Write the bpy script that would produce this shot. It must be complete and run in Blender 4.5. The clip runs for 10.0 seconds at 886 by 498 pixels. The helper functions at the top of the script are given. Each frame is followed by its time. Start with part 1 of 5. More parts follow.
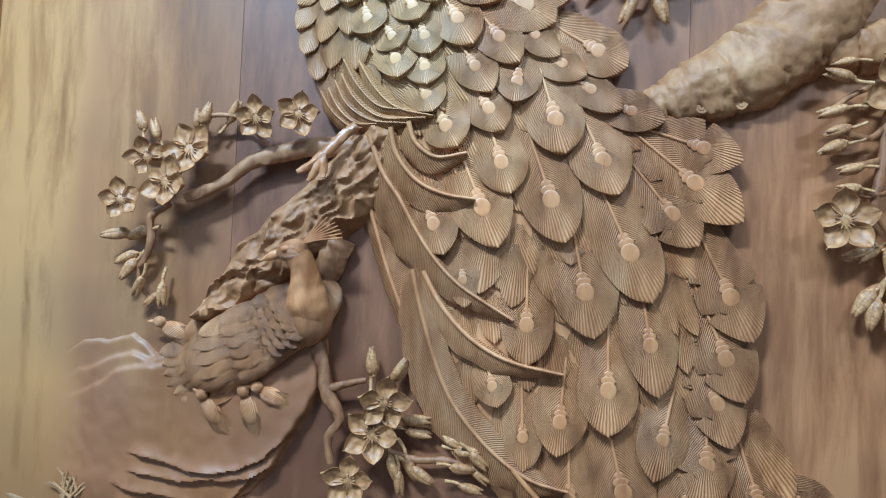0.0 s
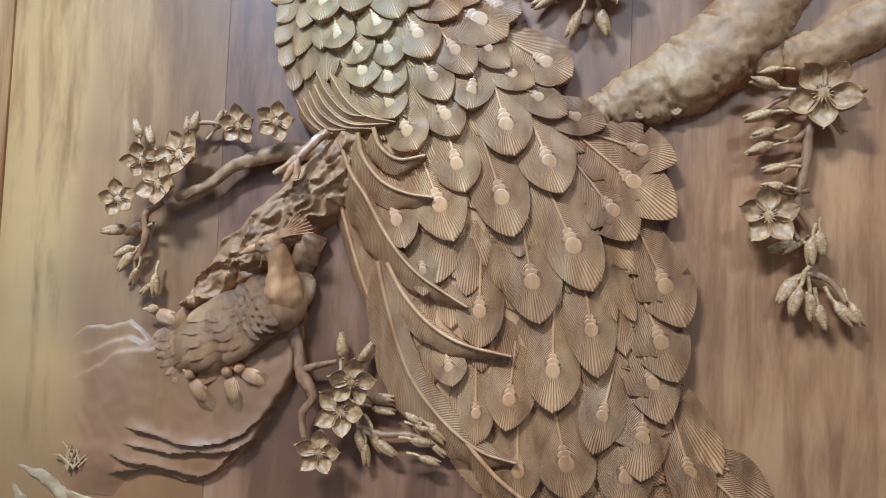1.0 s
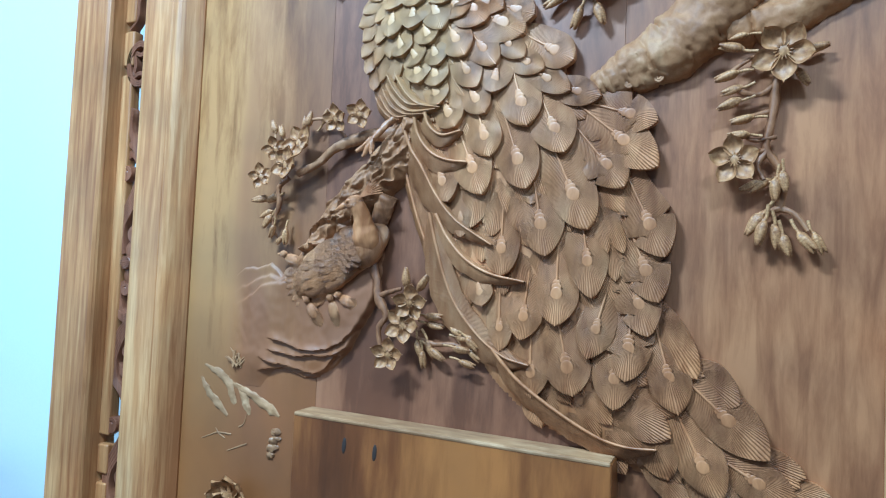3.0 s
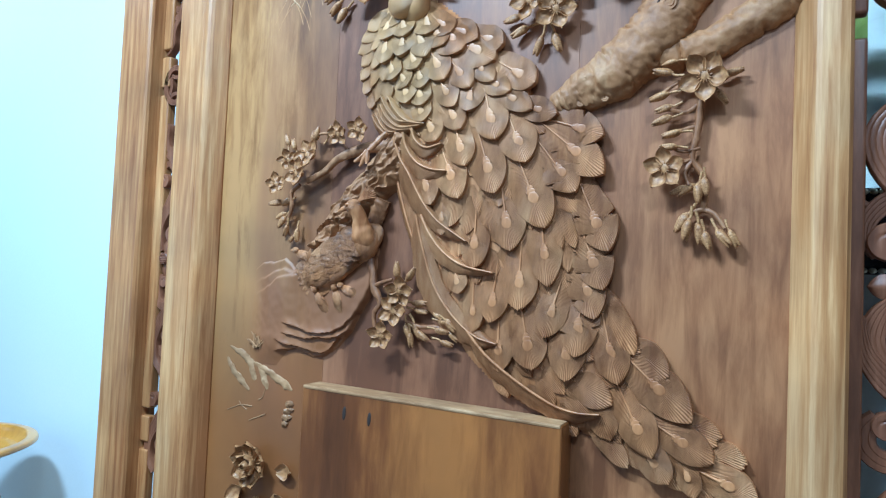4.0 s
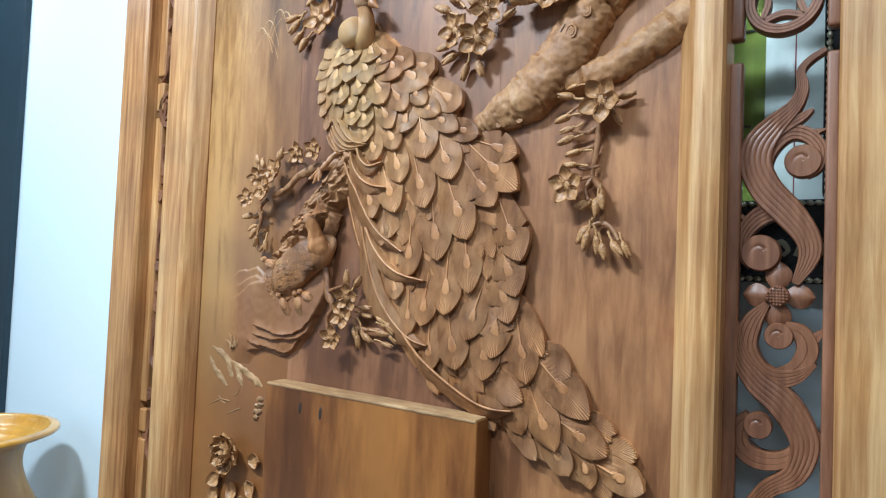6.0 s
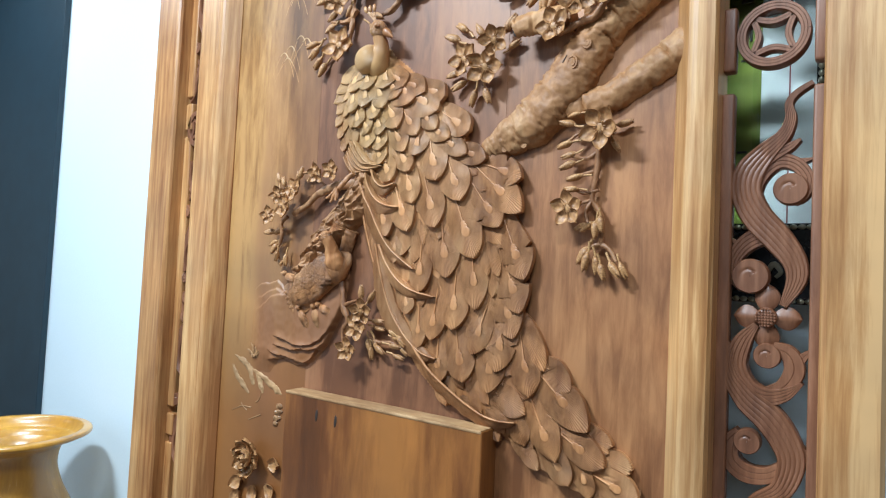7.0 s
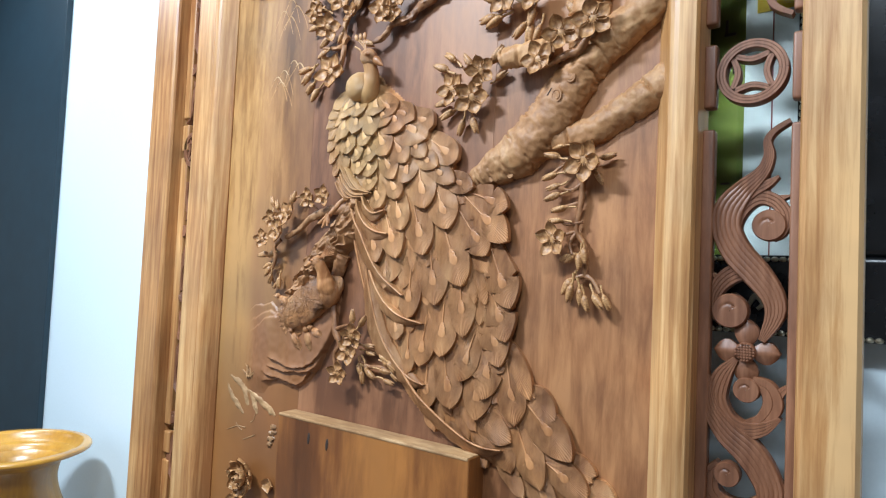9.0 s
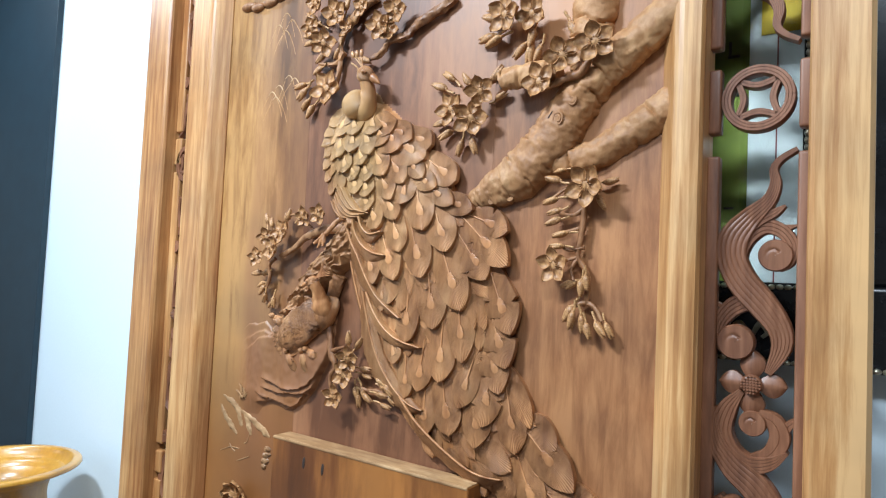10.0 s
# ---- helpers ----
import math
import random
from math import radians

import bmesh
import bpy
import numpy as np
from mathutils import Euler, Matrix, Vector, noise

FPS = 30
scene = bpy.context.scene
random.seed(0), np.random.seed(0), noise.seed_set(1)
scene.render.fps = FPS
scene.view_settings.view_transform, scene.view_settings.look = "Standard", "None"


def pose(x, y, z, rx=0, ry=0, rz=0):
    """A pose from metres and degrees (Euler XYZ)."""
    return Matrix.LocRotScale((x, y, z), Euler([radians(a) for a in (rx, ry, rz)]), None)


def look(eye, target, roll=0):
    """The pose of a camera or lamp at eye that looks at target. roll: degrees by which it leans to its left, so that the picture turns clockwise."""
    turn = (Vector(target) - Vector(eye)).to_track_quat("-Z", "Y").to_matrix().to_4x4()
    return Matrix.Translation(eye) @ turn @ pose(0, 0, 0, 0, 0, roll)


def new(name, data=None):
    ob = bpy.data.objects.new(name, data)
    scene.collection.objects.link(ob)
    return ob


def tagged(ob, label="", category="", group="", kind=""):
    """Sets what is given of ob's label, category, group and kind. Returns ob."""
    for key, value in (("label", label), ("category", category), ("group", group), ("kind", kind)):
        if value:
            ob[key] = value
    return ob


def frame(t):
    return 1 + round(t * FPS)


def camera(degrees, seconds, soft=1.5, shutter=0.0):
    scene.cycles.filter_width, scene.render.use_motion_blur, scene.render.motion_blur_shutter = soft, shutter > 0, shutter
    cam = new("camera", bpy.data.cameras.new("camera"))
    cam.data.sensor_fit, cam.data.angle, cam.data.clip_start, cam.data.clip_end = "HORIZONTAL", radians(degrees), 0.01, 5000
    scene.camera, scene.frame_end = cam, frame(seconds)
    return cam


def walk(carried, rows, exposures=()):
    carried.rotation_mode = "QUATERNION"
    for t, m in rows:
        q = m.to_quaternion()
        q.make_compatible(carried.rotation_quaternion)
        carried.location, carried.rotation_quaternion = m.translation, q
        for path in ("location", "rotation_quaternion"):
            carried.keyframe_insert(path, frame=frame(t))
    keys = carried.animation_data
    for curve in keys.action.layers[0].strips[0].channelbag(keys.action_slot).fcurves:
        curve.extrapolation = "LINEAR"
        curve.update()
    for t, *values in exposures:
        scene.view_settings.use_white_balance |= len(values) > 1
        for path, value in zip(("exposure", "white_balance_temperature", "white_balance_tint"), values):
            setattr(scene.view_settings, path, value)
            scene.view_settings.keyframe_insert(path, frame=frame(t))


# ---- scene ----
cam = camera(70.5, 10.0, soft=1.2)
PATH = [
    (0, (0.1123, -0.6884, 1.458), (-0.1214, 1.2957, 1.539), 2.4),
    (0.5, (0.1197, -0.7238, 1.445), (-0.1291, 1.258, 1.539), 2.5),
    (1, (0.1896, -0.7508, 1.447), (-0.0994, 1.2256, 1.534), 2.4),
    (1.5, (0.2671, -0.7873, 1.431), (-0.153, 1.1679, 1.482), 2.2),
    (2, (0.3292, -0.833, 1.401), (-0.2571, 1.0774, 1.462), 2.3),
    (2.5, (0.4057, -0.8684, 1.381), (-0.338, 0.9878, 1.445), 2.4),
    (2.7, (0.4262, -0.8803, 1.367), (-0.3645, 0.955, 1.447), 2.5),
    (3.8, (0.5905, -1.0136, 1.352), (-0.3628, 0.7427, 1.428), 2.4),
    (4, (0.6232, -1.021, 1.349), (-0.3321, 0.7343, 1.429), 2.5),
    (4.5, (0.7049, -1.0086, 1.34), (-0.2556, 0.744, 1.422), 2.5),
    (5, (0.7636, -0.9931, 1.342), (-0.2071, 0.7539, 1.42), 2.5),
    (5.5, (0.8176, -0.9935, 1.358), (-0.2106, 0.72, 1.427), 2.3),
    (7, (0.9247, -1.0392, 1.398), (-0.2271, 0.5946, 1.485), 2.7),
    (7.5, (0.9405, -1.0459, 1.414), (-0.2197, 0.5813, 1.498), 2.7),
    (8, (0.9544, -1.0475, 1.42), (-0.2109, 0.5759, 1.511), 2.7),
    (8.5, (0.9606, -1.0427, 1.431), (-0.2047, 0.5806, 1.518), 2.6),
    (9, (0.9609, -1.0368, 1.454), (-0.2024, 0.5875, 1.543), 2.6),
    (9.5, (0.9503, -1.0263, 1.476), (-0.2047, 0.6036, 1.565), 2.6),
    (10, (0.9383, -1.0258, 1.5), (-0.2084, 0.6108, 1.592), 2.6),
]
EXPOSURES = [(0.0, 0.0, 4130, -6), (2.5, 0.05, 3980, -8), (4.5, 0.02, 4370, -4), (5.5, 0.02, 4880, -1), (7.5, 0.12, 5100, 1), (10.0, 0.14, 5200, 4)]
walk(cam, [(t, look(eye, target, roll)) for t, eye, target, roll in PATH], EXPOSURES)

# ---- light ----
world = bpy.data.worlds.new("room_world")
scene.world = world
world.use_nodes = True
world.node_tree.nodes["Background"].inputs[0].default_value = (0.75, 0.85, 1.0, 1)
world.node_tree.nodes["Background"].inputs[1].default_value = 0.25


def ceiling_lamp(x, y, sx, sy, watts, colour):
    data = bpy.data.lights.new("ceiling_lamp_light", "AREA")
    data.shape, data.size, data.size_y, data.energy, data.color = "RECTANGLE", sx, sy, watts, colour
    ob = new("ceiling_lamp_light", data)
    ob.matrix_world = pose(x, y, 3.075)
    return ob


LAMPS = [(-0.58, -1.42, 0.5, 0.22, 104), (0.98, -1.55, 0.6, 0.22, 38), (-2.3, -0.55, 0.6, 0.22, 25), (-1.1, -3.6, 1.2, 0.3, 18)]
for lx, ly, sx, sy, watts in LAMPS:
    ceiling_lamp(lx, ly, sx, sy, watts, (1.0, 0.96, 0.9))
# daylight in the opening of the side wall
DAY = (-4.6, -2.6, 0.9, 2.6)
day = bpy.data.lights.new("window_light", "AREA")
day.shape, day.size, day.size_y, day.energy, day.color = "RECTANGLE", DAY[3] - DAY[2], DAY[1] - DAY[0], 24, (1.0, 0.98, 0.95)
new("window_light", day).matrix_world = pose(-4.22, (DAY[0] + DAY[1]) / 2, (DAY[2] + DAY[3]) / 2, 0, -90, 0)


# ---- materials ----
def node(tree, kind, **values):
    n = tree.nodes.new(kind)
    for key, value in values.items():
        n.inputs[key.replace("_", " ")].default_value = value
    return n


def ramp(tree, stops):
    n = tree.nodes.new("ShaderNodeValToRGB")
    els = n.color_ramp.elements
    while len(els) < len(stops):
        els.new(0.5)
    for el, (p, c) in zip(els, stops):
        el.position, el.color = p, (*c, 1)
    return n


def mixrgb(tree, a, b, fac, mode="MIX"):
    n = tree.nodes.new("ShaderNodeMix")
    n.data_type, n.blend_type = "RGBA", mode
    for sock, v in ((n.inputs[0], fac), (n.inputs[6], a), (n.inputs[7], b)):
        if isinstance(v, (int, float)):
            sock.default_value = v
        elif isinstance(v, tuple):
            sock.default_value = (*v, 1)
        else:
            tree.links.new(v, sock)
    return n.outputs[2]


def maths(tree, op, a, b=0.0):
    n = tree.nodes.new("ShaderNodeMath")
    n.operation = op
    for sock, v in zip(n.inputs, (a, b)):
        if isinstance(v, (int, float)):
            sock.default_value = v
        else:
            tree.links.new(v, sock)
    return n.outputs[0]


def material(name):
    m = bpy.data.materials.new(name)
    m.use_nodes = True
    t = m.node_tree
    return m, t, t.nodes["Principled BSDF"]


def wood(name, dark, mid, light, stretch=(1, 1, 0.10), scale=9.0, rough=0.42, barbs=False, patch=0.5, bump=0.25, seed=0.0, coat=0.15, spread=0.10, lines=0.00105, heart=None, chips=0.0, pale_streak=False):
    """Oiled hardwood: long streaks, broad heart and sapwood patches, pores; barbs adds carved lines along a second
    coordinate.
    """
    m, t, p = material(name)
    co = t.nodes.new("ShaderNodeTexCoord")
    mp = node(t, "ShaderNodeMapping", Scale=stretch, Location=(seed, seed * 0.7, seed * 1.3))
    t.links.new(co.outputs["Object"], mp.inputs["Vector"])
    wob = node(t, "ShaderNodeTexNoise", Scale=3.0, Detail=3.0)
    t.links.new(mp.outputs[0], wob.inputs["Vector"])
    big = node(t, "ShaderNodeTexNoise", Scale=scale * 0.55, Detail=4.0, Roughness=0.55, Distortion=0.6)
    t.links.new(mp.outputs[0], big.inputs["Vector"])
    fine = node(t, "ShaderNodeTexNoise", Scale=scale * 9, Detail=6.0, Roughness=0.65, Distortion=0.3)
    t.links.new(mp.outputs[0], fine.inputs["Vector"])
    v = maths(t, "ADD", maths(t, "MULTIPLY", big.outputs[0], patch), maths(t, "MULTIPLY", fine.outputs[0], 1 - patch))
    r = ramp(t, [(0.5 - spread, dark), (0.5, mid), (0.5 + spread, light)])
    t.links.new(v, r.inputs[0])
    colour = r.outputs[0]
    if heart:
        # darker heartwood takes over towards the middle of the board
        sx = t.nodes.new("ShaderNodeSeparateXYZ")
        t.links.new(co.outputs["Object"], sx.inputs[0])
        edge = maths(t, "ADD", maths(t, "MULTIPLY", maths(t, "SUBTRACT", big.outputs[0], 0.5), 0.9), sx.outputs[0])
        f = t.nodes.new("ShaderNodeMapRange")
        f.inputs[1].default_value, f.inputs[2].default_value, f.inputs[3].default_value, f.inputs[4].default_value = -0.40, -0.24, 0.0, 0.97
        t.links.new(edge, f.inputs[0])
        colour = mixrgb(t, colour, heart, f.outputs[0])
        # and the colour turns darker orange-brown towards the board's foot, with a ragged edge
        foot_tone = maths(t, "ADD", maths(t, "ADD", sx.outputs[2], maths(t, "MULTIPLY", sx.outputs[0], 0.5)), maths(t, "MULTIPLY", maths(t, "SUBTRACT", big.outputs[0], 0.5), 1.1))
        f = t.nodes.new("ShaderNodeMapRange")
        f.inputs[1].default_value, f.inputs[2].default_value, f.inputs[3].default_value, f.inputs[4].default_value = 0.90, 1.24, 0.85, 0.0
        t.links.new(foot_tone, f.inputs[0])
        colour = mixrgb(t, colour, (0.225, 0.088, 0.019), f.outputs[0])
    blot = node(t, "ShaderNodeTexNoise", Scale=5.5, Detail=3.0)
    t.links.new(co.outputs["Object"], blot.inputs["Vector"])
    br = ramp(t, [(0.35, (0.80, 0.80, 0.83)), (0.62, (1.08, 1.05, 1.0))])
    t.links.new(blot.outputs[0], br.inputs[0])
    colour = mixrgb(t, colour, br.outputs[0], 0.8, "MULTIPLY")
    if pale_streak:
        # a paler yellow streak crosses the shoulder, stronger towards the top
        sx = t.nodes.new("ShaderNodeSeparateXYZ")
        t.links.new(co.outputs["Object"], sx.inputs[0])
        lean = maths(t, "ADD", sx.outputs[0], maths(t, "MULTIPLY", maths(t, "SUBTRACT", sx.outputs[2], 1.75), 0.35))
        off = maths(t, "ABSOLUTE", maths(t, "ADD", maths(t, "ADD", lean, 0.060), maths(t, "MULTIPLY", maths(t, "SUBTRACT", big.outputs[0], 0.5), 0.22)))
        across = t.nodes.new("ShaderNodeMapRange")
        across.inputs[1].default_value, across.inputs[2].default_value, across.inputs[3].default_value, across.inputs[4].default_value = 0.035, 0.115, 1.0, 0.0
        t.links.new(off, across.inputs[0])
        along = t.nodes.new("ShaderNodeMapRange")
        along.inputs[1].default_value, along.inputs[2].default_value, along.inputs[3].default_value, along.inputs[4].default_value = 1.56, 1.70, 0.0, 0.85
        t.links.new(sx.outputs[2], along.inputs[0])
        colour = mixrgb(t, colour, (0.60, 0.375, 0.150), maths(t, "MULTIPLY", across.outputs[0], along.outputs[0]))
    if barbs:
        # each carved piece took the finish a little differently
        geo = t.nodes.new("ShaderNodeObjectInfo")
        tone = ramp(t, [(0.0, (0.84, 0.81, 0.79)), (0.45, (0.96, 0.94, 0.92)), (1.0, (1.10, 1.07, 1.03))])
        t.links.new(geo.outputs["Random"], tone.inputs[0])
        colour = mixrgb(t, colour, tone.outputs[0], 1.0, "MULTIPLY")
    t.links.new(colour, p.inputs["Base Color"])
    p.inputs["Roughness"].default_value = rough
    rr = t.nodes.new("ShaderNodeMapRange")
    rr.inputs[3].default_value, rr.inputs[4].default_value = rough - 0.09, rough + 0.12
    t.links.new(fine.outputs[0], rr.inputs[0])
    t.links.new(rr.outputs[0], p.inputs["Roughness"])
    p.inputs["Coat Weight"].default_value = coat
    p.inputs["Coat Roughness"].default_value = 0.38
    b = node(t, "ShaderNodeBump", Strength=bump, Distance=0.0015)
    t.links.new(fine.outputs[0], b.inputs["Height"])
    if chips:
        # gouge marks left by the chisel
        vo = node(t, "ShaderNodeTexVoronoi", Scale=75.0)
        cw = node(t, "ShaderNodeTexNoise", Scale=38.0, Detail=5.0, Roughness=0.6, Distortion=1.2)
        t.links.new(co.outputs["Object"], vo.inputs["Vector"])
        t.links.new(co.outputs["Object"], cw.inputs["Vector"])
        b3 = node(t, "ShaderNodeBump", Strength=0.55, Distance=chips)
        t.links.new(maths(t, "ADD", maths(t, "MULTIPLY", vo.outputs[0], 0.6), cw.outputs[0]), b3.inputs["Height"])
        t.links.new(b3.outputs[0], b.inputs["Normal"])
    if barbs:
        uv = t.nodes.new("ShaderNodeUVMap")
        uv.uv_map = "barb"
        sep = t.nodes.new("ShaderNodeSeparateXYZ")
        t.links.new(uv.outputs[0], sep.inputs[0])
        jit = node(t, "ShaderNodeTexNoise", Scale=85.0, Detail=2.0)
        t.links.new(co.outputs["Object"], jit.inputs["Vector"])
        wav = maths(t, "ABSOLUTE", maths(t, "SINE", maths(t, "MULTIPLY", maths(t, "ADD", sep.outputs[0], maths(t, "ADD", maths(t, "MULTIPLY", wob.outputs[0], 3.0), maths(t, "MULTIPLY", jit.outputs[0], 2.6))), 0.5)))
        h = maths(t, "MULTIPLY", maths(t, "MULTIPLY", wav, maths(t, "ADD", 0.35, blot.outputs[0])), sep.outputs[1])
        # shade in the cut lines is painted into the colour
        groove_shade = ramp(t, [(0.0, (0.60, 0.54, 0.49)), (0.55, (1.0, 1.0, 1.0))])
        t.links.new(maths(t, "ADD", wav, maths(t, "SUBTRACT", 1.0, maths(t, "MULTIPLY", sep.outputs[1], 1.25))), groove_shade.inputs[0])
        t.links.new(mixrgb(t, colour, groove_shade.outputs[0], 0.36, "MULTIPLY"), p.inputs["Base Color"])
        b2 = node(t, "ShaderNodeBump", Strength=1.0, Distance=lines)
        t.links.new(h, b2.inputs["Height"])
        t.links.new(b.outputs[0], b2.inputs["Normal"])
        t.links.new(b2.outputs[0], p.inputs["Normal"])
    else:
        t.links.new(b.outputs[0], p.inputs["Normal"])
    return m


def plain(name, colour, rough=0.5, metal=0.0, grain=0.0, scale=60.0, coat=0.0, vary=0.06):
    m, t, p = material(name)
    p.inputs["Roughness"].default_value, p.inputs["Metallic"].default_value, p.inputs["Coat Weight"].default_value = rough, metal, coat
    co = t.nodes.new("ShaderNodeTexCoord")
    n = node(t, "ShaderNodeTexNoise", Scale=scale, Detail=5.0)
    t.links.new(co.outputs["Object"], n.inputs["Vector"])
    r = ramp(t, [(0.3, tuple(c * (1 - vary) for c in colour)), (0.7, tuple(min(1, c * (1 + vary)) for c in colour))])
    t.links.new(n.outputs[0], r.inputs[0])
    t.links.new(r.outputs[0], p.inputs["Base Color"])
    if grain:
        b = node(t, "ShaderNodeBump", Strength=grain, Distance=0.002)
        t.links.new(n.outputs[0], b.inputs["Height"])
        t.links.new(b.outputs[0], p.inputs["Normal"])
    return m


BOARDS = [
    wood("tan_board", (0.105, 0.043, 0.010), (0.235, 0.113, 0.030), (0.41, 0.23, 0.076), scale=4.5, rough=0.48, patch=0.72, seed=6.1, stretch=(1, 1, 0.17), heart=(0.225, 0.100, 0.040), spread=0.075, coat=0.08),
    wood("grey_brown_board", (0.125, 0.050, 0.020), (0.225, 0.098, 0.041), (0.32, 0.154, 0.068), scale=4.5, rough=0.48, patch=0.72, seed=4.4, stretch=(1, 1, 0.17), spread=0.075, coat=0.08),
    wood("red_brown_board", (0.142, 0.055, 0.018), (0.262, 0.113, 0.040), (0.40, 0.192, 0.072), scale=5.5, rough=0.48, patch=0.70, seed=9.3, stretch=(1, 1, 0.14), spread=0.075, coat=0.08),
]
ROCK = wood("rock_wood", (0.15, 0.075, 0.030), (0.27, 0.145, 0.060), (0.42, 0.25, 0.110), scale=6, rough=0.36, patch=0.7, seed=1.7, stretch=(1, 1, 0.16))
CARVED = wood("carved_wood", (0.27, 0.114, 0.037), (0.485, 0.240, 0.092), (0.64, 0.370, 0.165), scale=5, rough=0.42, coat=0.14, barbs=True, patch=0.62, stretch=(1, 1, 0.3), lines=0.0017, pale_streak=True)
TWIG = wood("twig_wood", (0.13, 0.053, 0.018), (0.26, 0.122, 0.045), (0.40, 0.215, 0.090), scale=11, rough=0.52, patch=0.6, stretch=(1, 1, 0.35), bump=0.5, coat=0.05)
BARK = wood("bark_wood", (0.18, 0.078, 0.025), (0.37, 0.188, 0.070), (0.58, 0.36, 0.165), scale=7, chips=0.0016, rough=0.58, patch=0.62, stretch=(1, 1, 0.7), bump=0.7, coat=0.0, spread=0.17)
BLOSSOM = wood("blossom_wood", (0.22, 0.100, 0.034), (0.42, 0.228, 0.086), (0.60, 0.372, 0.160), scale=0.6, bump=0.08, rough=0.50, coat=0.05, patch=0.6, stretch=(1, 1, 0.4))
FRAME = wood("frame_wood", (0.25, 0.102, 0.029), (0.44, 0.232, 0.082), (0.64, 0.405, 0.178), scale=9, rough=0.4, patch=0.66, stretch=(1, 1, 0.05), seed=3.1, spread=0.085)
STRIP = wood("openwork_wood", (0.125, 0.050, 0.023), (0.190, 0.080, 0.037), (0.265, 0.122, 0.060), scale=10, rough=0.42, patch=0.5, seed=5.2)
BLOCK = wood("block_wood", (0.060, 0.019, 0.004), (0.145, 0.050, 0.011), (0.34, 0.140, 0.030), scale=4.0, rough=0.3, patch=0.82, seed=8.4, coat=0.4, stretch=(1, 1, 0.16), spread=0.085)
RAW = wood("raw_edge_wood", (0.27, 0.150, 0.060), (0.40, 0.245, 0.110), (0.54, 0.365, 0.190), scale=7, rough=0.6, coat=0.0, stretch=(0.25, 1, 0.6))
HOLE = plain("pore_dark", (0.03, 0.018, 0.012), 0.8)
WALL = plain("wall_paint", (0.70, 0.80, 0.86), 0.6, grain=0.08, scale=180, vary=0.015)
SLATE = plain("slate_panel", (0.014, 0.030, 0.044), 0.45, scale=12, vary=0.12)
# unseen ceiling, walls and floor, toned to set how much light bounces back
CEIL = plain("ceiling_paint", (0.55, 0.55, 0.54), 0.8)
DIM = plain("bounce_wall_grey", (0.34, 0.33, 0.31), 0.7)
FLOOR = plain("floor_tile", (0.16, 0.13, 0.11), 0.3, scale=6)
GLAZE = wood("vase_wood", (0.36, 0.17, 0.012), (0.47, 0.235, 0.018), (0.56, 0.30, 0.03), scale=8, rough=0.22, patch=0.7, coat=1.0, bump=0.05)
BLACK = plain("black_lacquer", (0.012, 0.012, 0.014), 0.25, scale=30, vary=0.3)
SILVER = plain("worn_silver_leaf", (0.55, 0.5, 0.38), 0.3, metal=1.0, grain=0.6, scale=120)


# ---- mesh tools ----
class Mesh:
    """Collects vertices, faces and a carved-line coordinate for one mesh."""

    def __init__(self):
        self.v, self.f, self.uv, self.n = [], [], [], 0

    def add(self, verts, faces, uv=None):
        verts = np.asarray(verts, float).reshape(-1, 3)
        self.v.append(verts)
        self.uv.append(np.zeros((len(verts), 2)) if uv is None else np.asarray(uv, float).reshape(-1, 2))
        self.f += [tuple(i + self.n for i in f) for f in faces]
        self.n += len(verts)

    def grid(self, pts, uv=None, close=False):
        """pts: rows x columns x 3; close joins the last column to the first."""
        r, c = pts.shape[:2]
        faces = []
        for i in range(r - 1):
            for j in range(c if close else c - 1):
                k = (j + 1) % c
                faces.append((i * c + j, i * c + k, (i + 1) * c + k, (i + 1) * c + j))
        self.add(pts, faces, uv)

    def build(self, name, mat, smooth=True, flip=False):
        me = bpy.data.meshes.new(name)
        me.from_pydata(np.concatenate(self.v).tolist(), [], self.f)
        uv = np.concatenate(self.uv)
        layer = me.uv_layers.new(name="barb")
        idx = np.zeros(len(me.loops), int)
        me.loops.foreach_get("vertex_index", idx)
        layer.data.foreach_set("uv", uv[idx].ravel())
        me.materials.append(mat)
        bm = bmesh.new()
        bm.from_mesh(me)
        bmesh.ops.recalc_face_normals(bm, faces=bm.faces)
        bm.to_mesh(me)
        bm.free()
        me.polygons.foreach_set("use_smooth", [smooth] * len(me.polygons))
        if smooth:
            me.set_sharp_from_angle(angle=radians(48))
        return me


def put(name, data, parent=None, label="", m=None):
    ob = new(name, data)
    if parent:
        ob.parent = parent
    if m is not None:
        ob.matrix_basis = m
    return tagged(ob, label)


def box(x0, x1, y0, y1, z0, z1, bevel=0.0, seg=2):
    bm = bmesh.new()
    bmesh.ops.create_cube(bm, size=1, matrix=Matrix.Translation(((x0 + x1) / 2, (y0 + y1) / 2, (z0 + z1) / 2)) @ Matrix.Diagonal((x1 - x0, y1 - y0, z1 - z0, 1)))
    if bevel:
        bmesh.ops.bevel(bm, geom=bm.edges[:], offset=bevel, segments=seg, affect="EDGES", profile=0.6)
    return bm


def part(name, bm, mat, parent=None, label="", smooth=False):
    me = bpy.data.meshes.new(name)
    bm.to_mesh(me)
    bm.free()
    me.materials.append(mat)
    if smooth:
        me.polygons.foreach_set("use_smooth", [True] * len(me.polygons))
        me.set_sharp_from_angle(angle=radians(40))
    return put(name, me, parent, label)


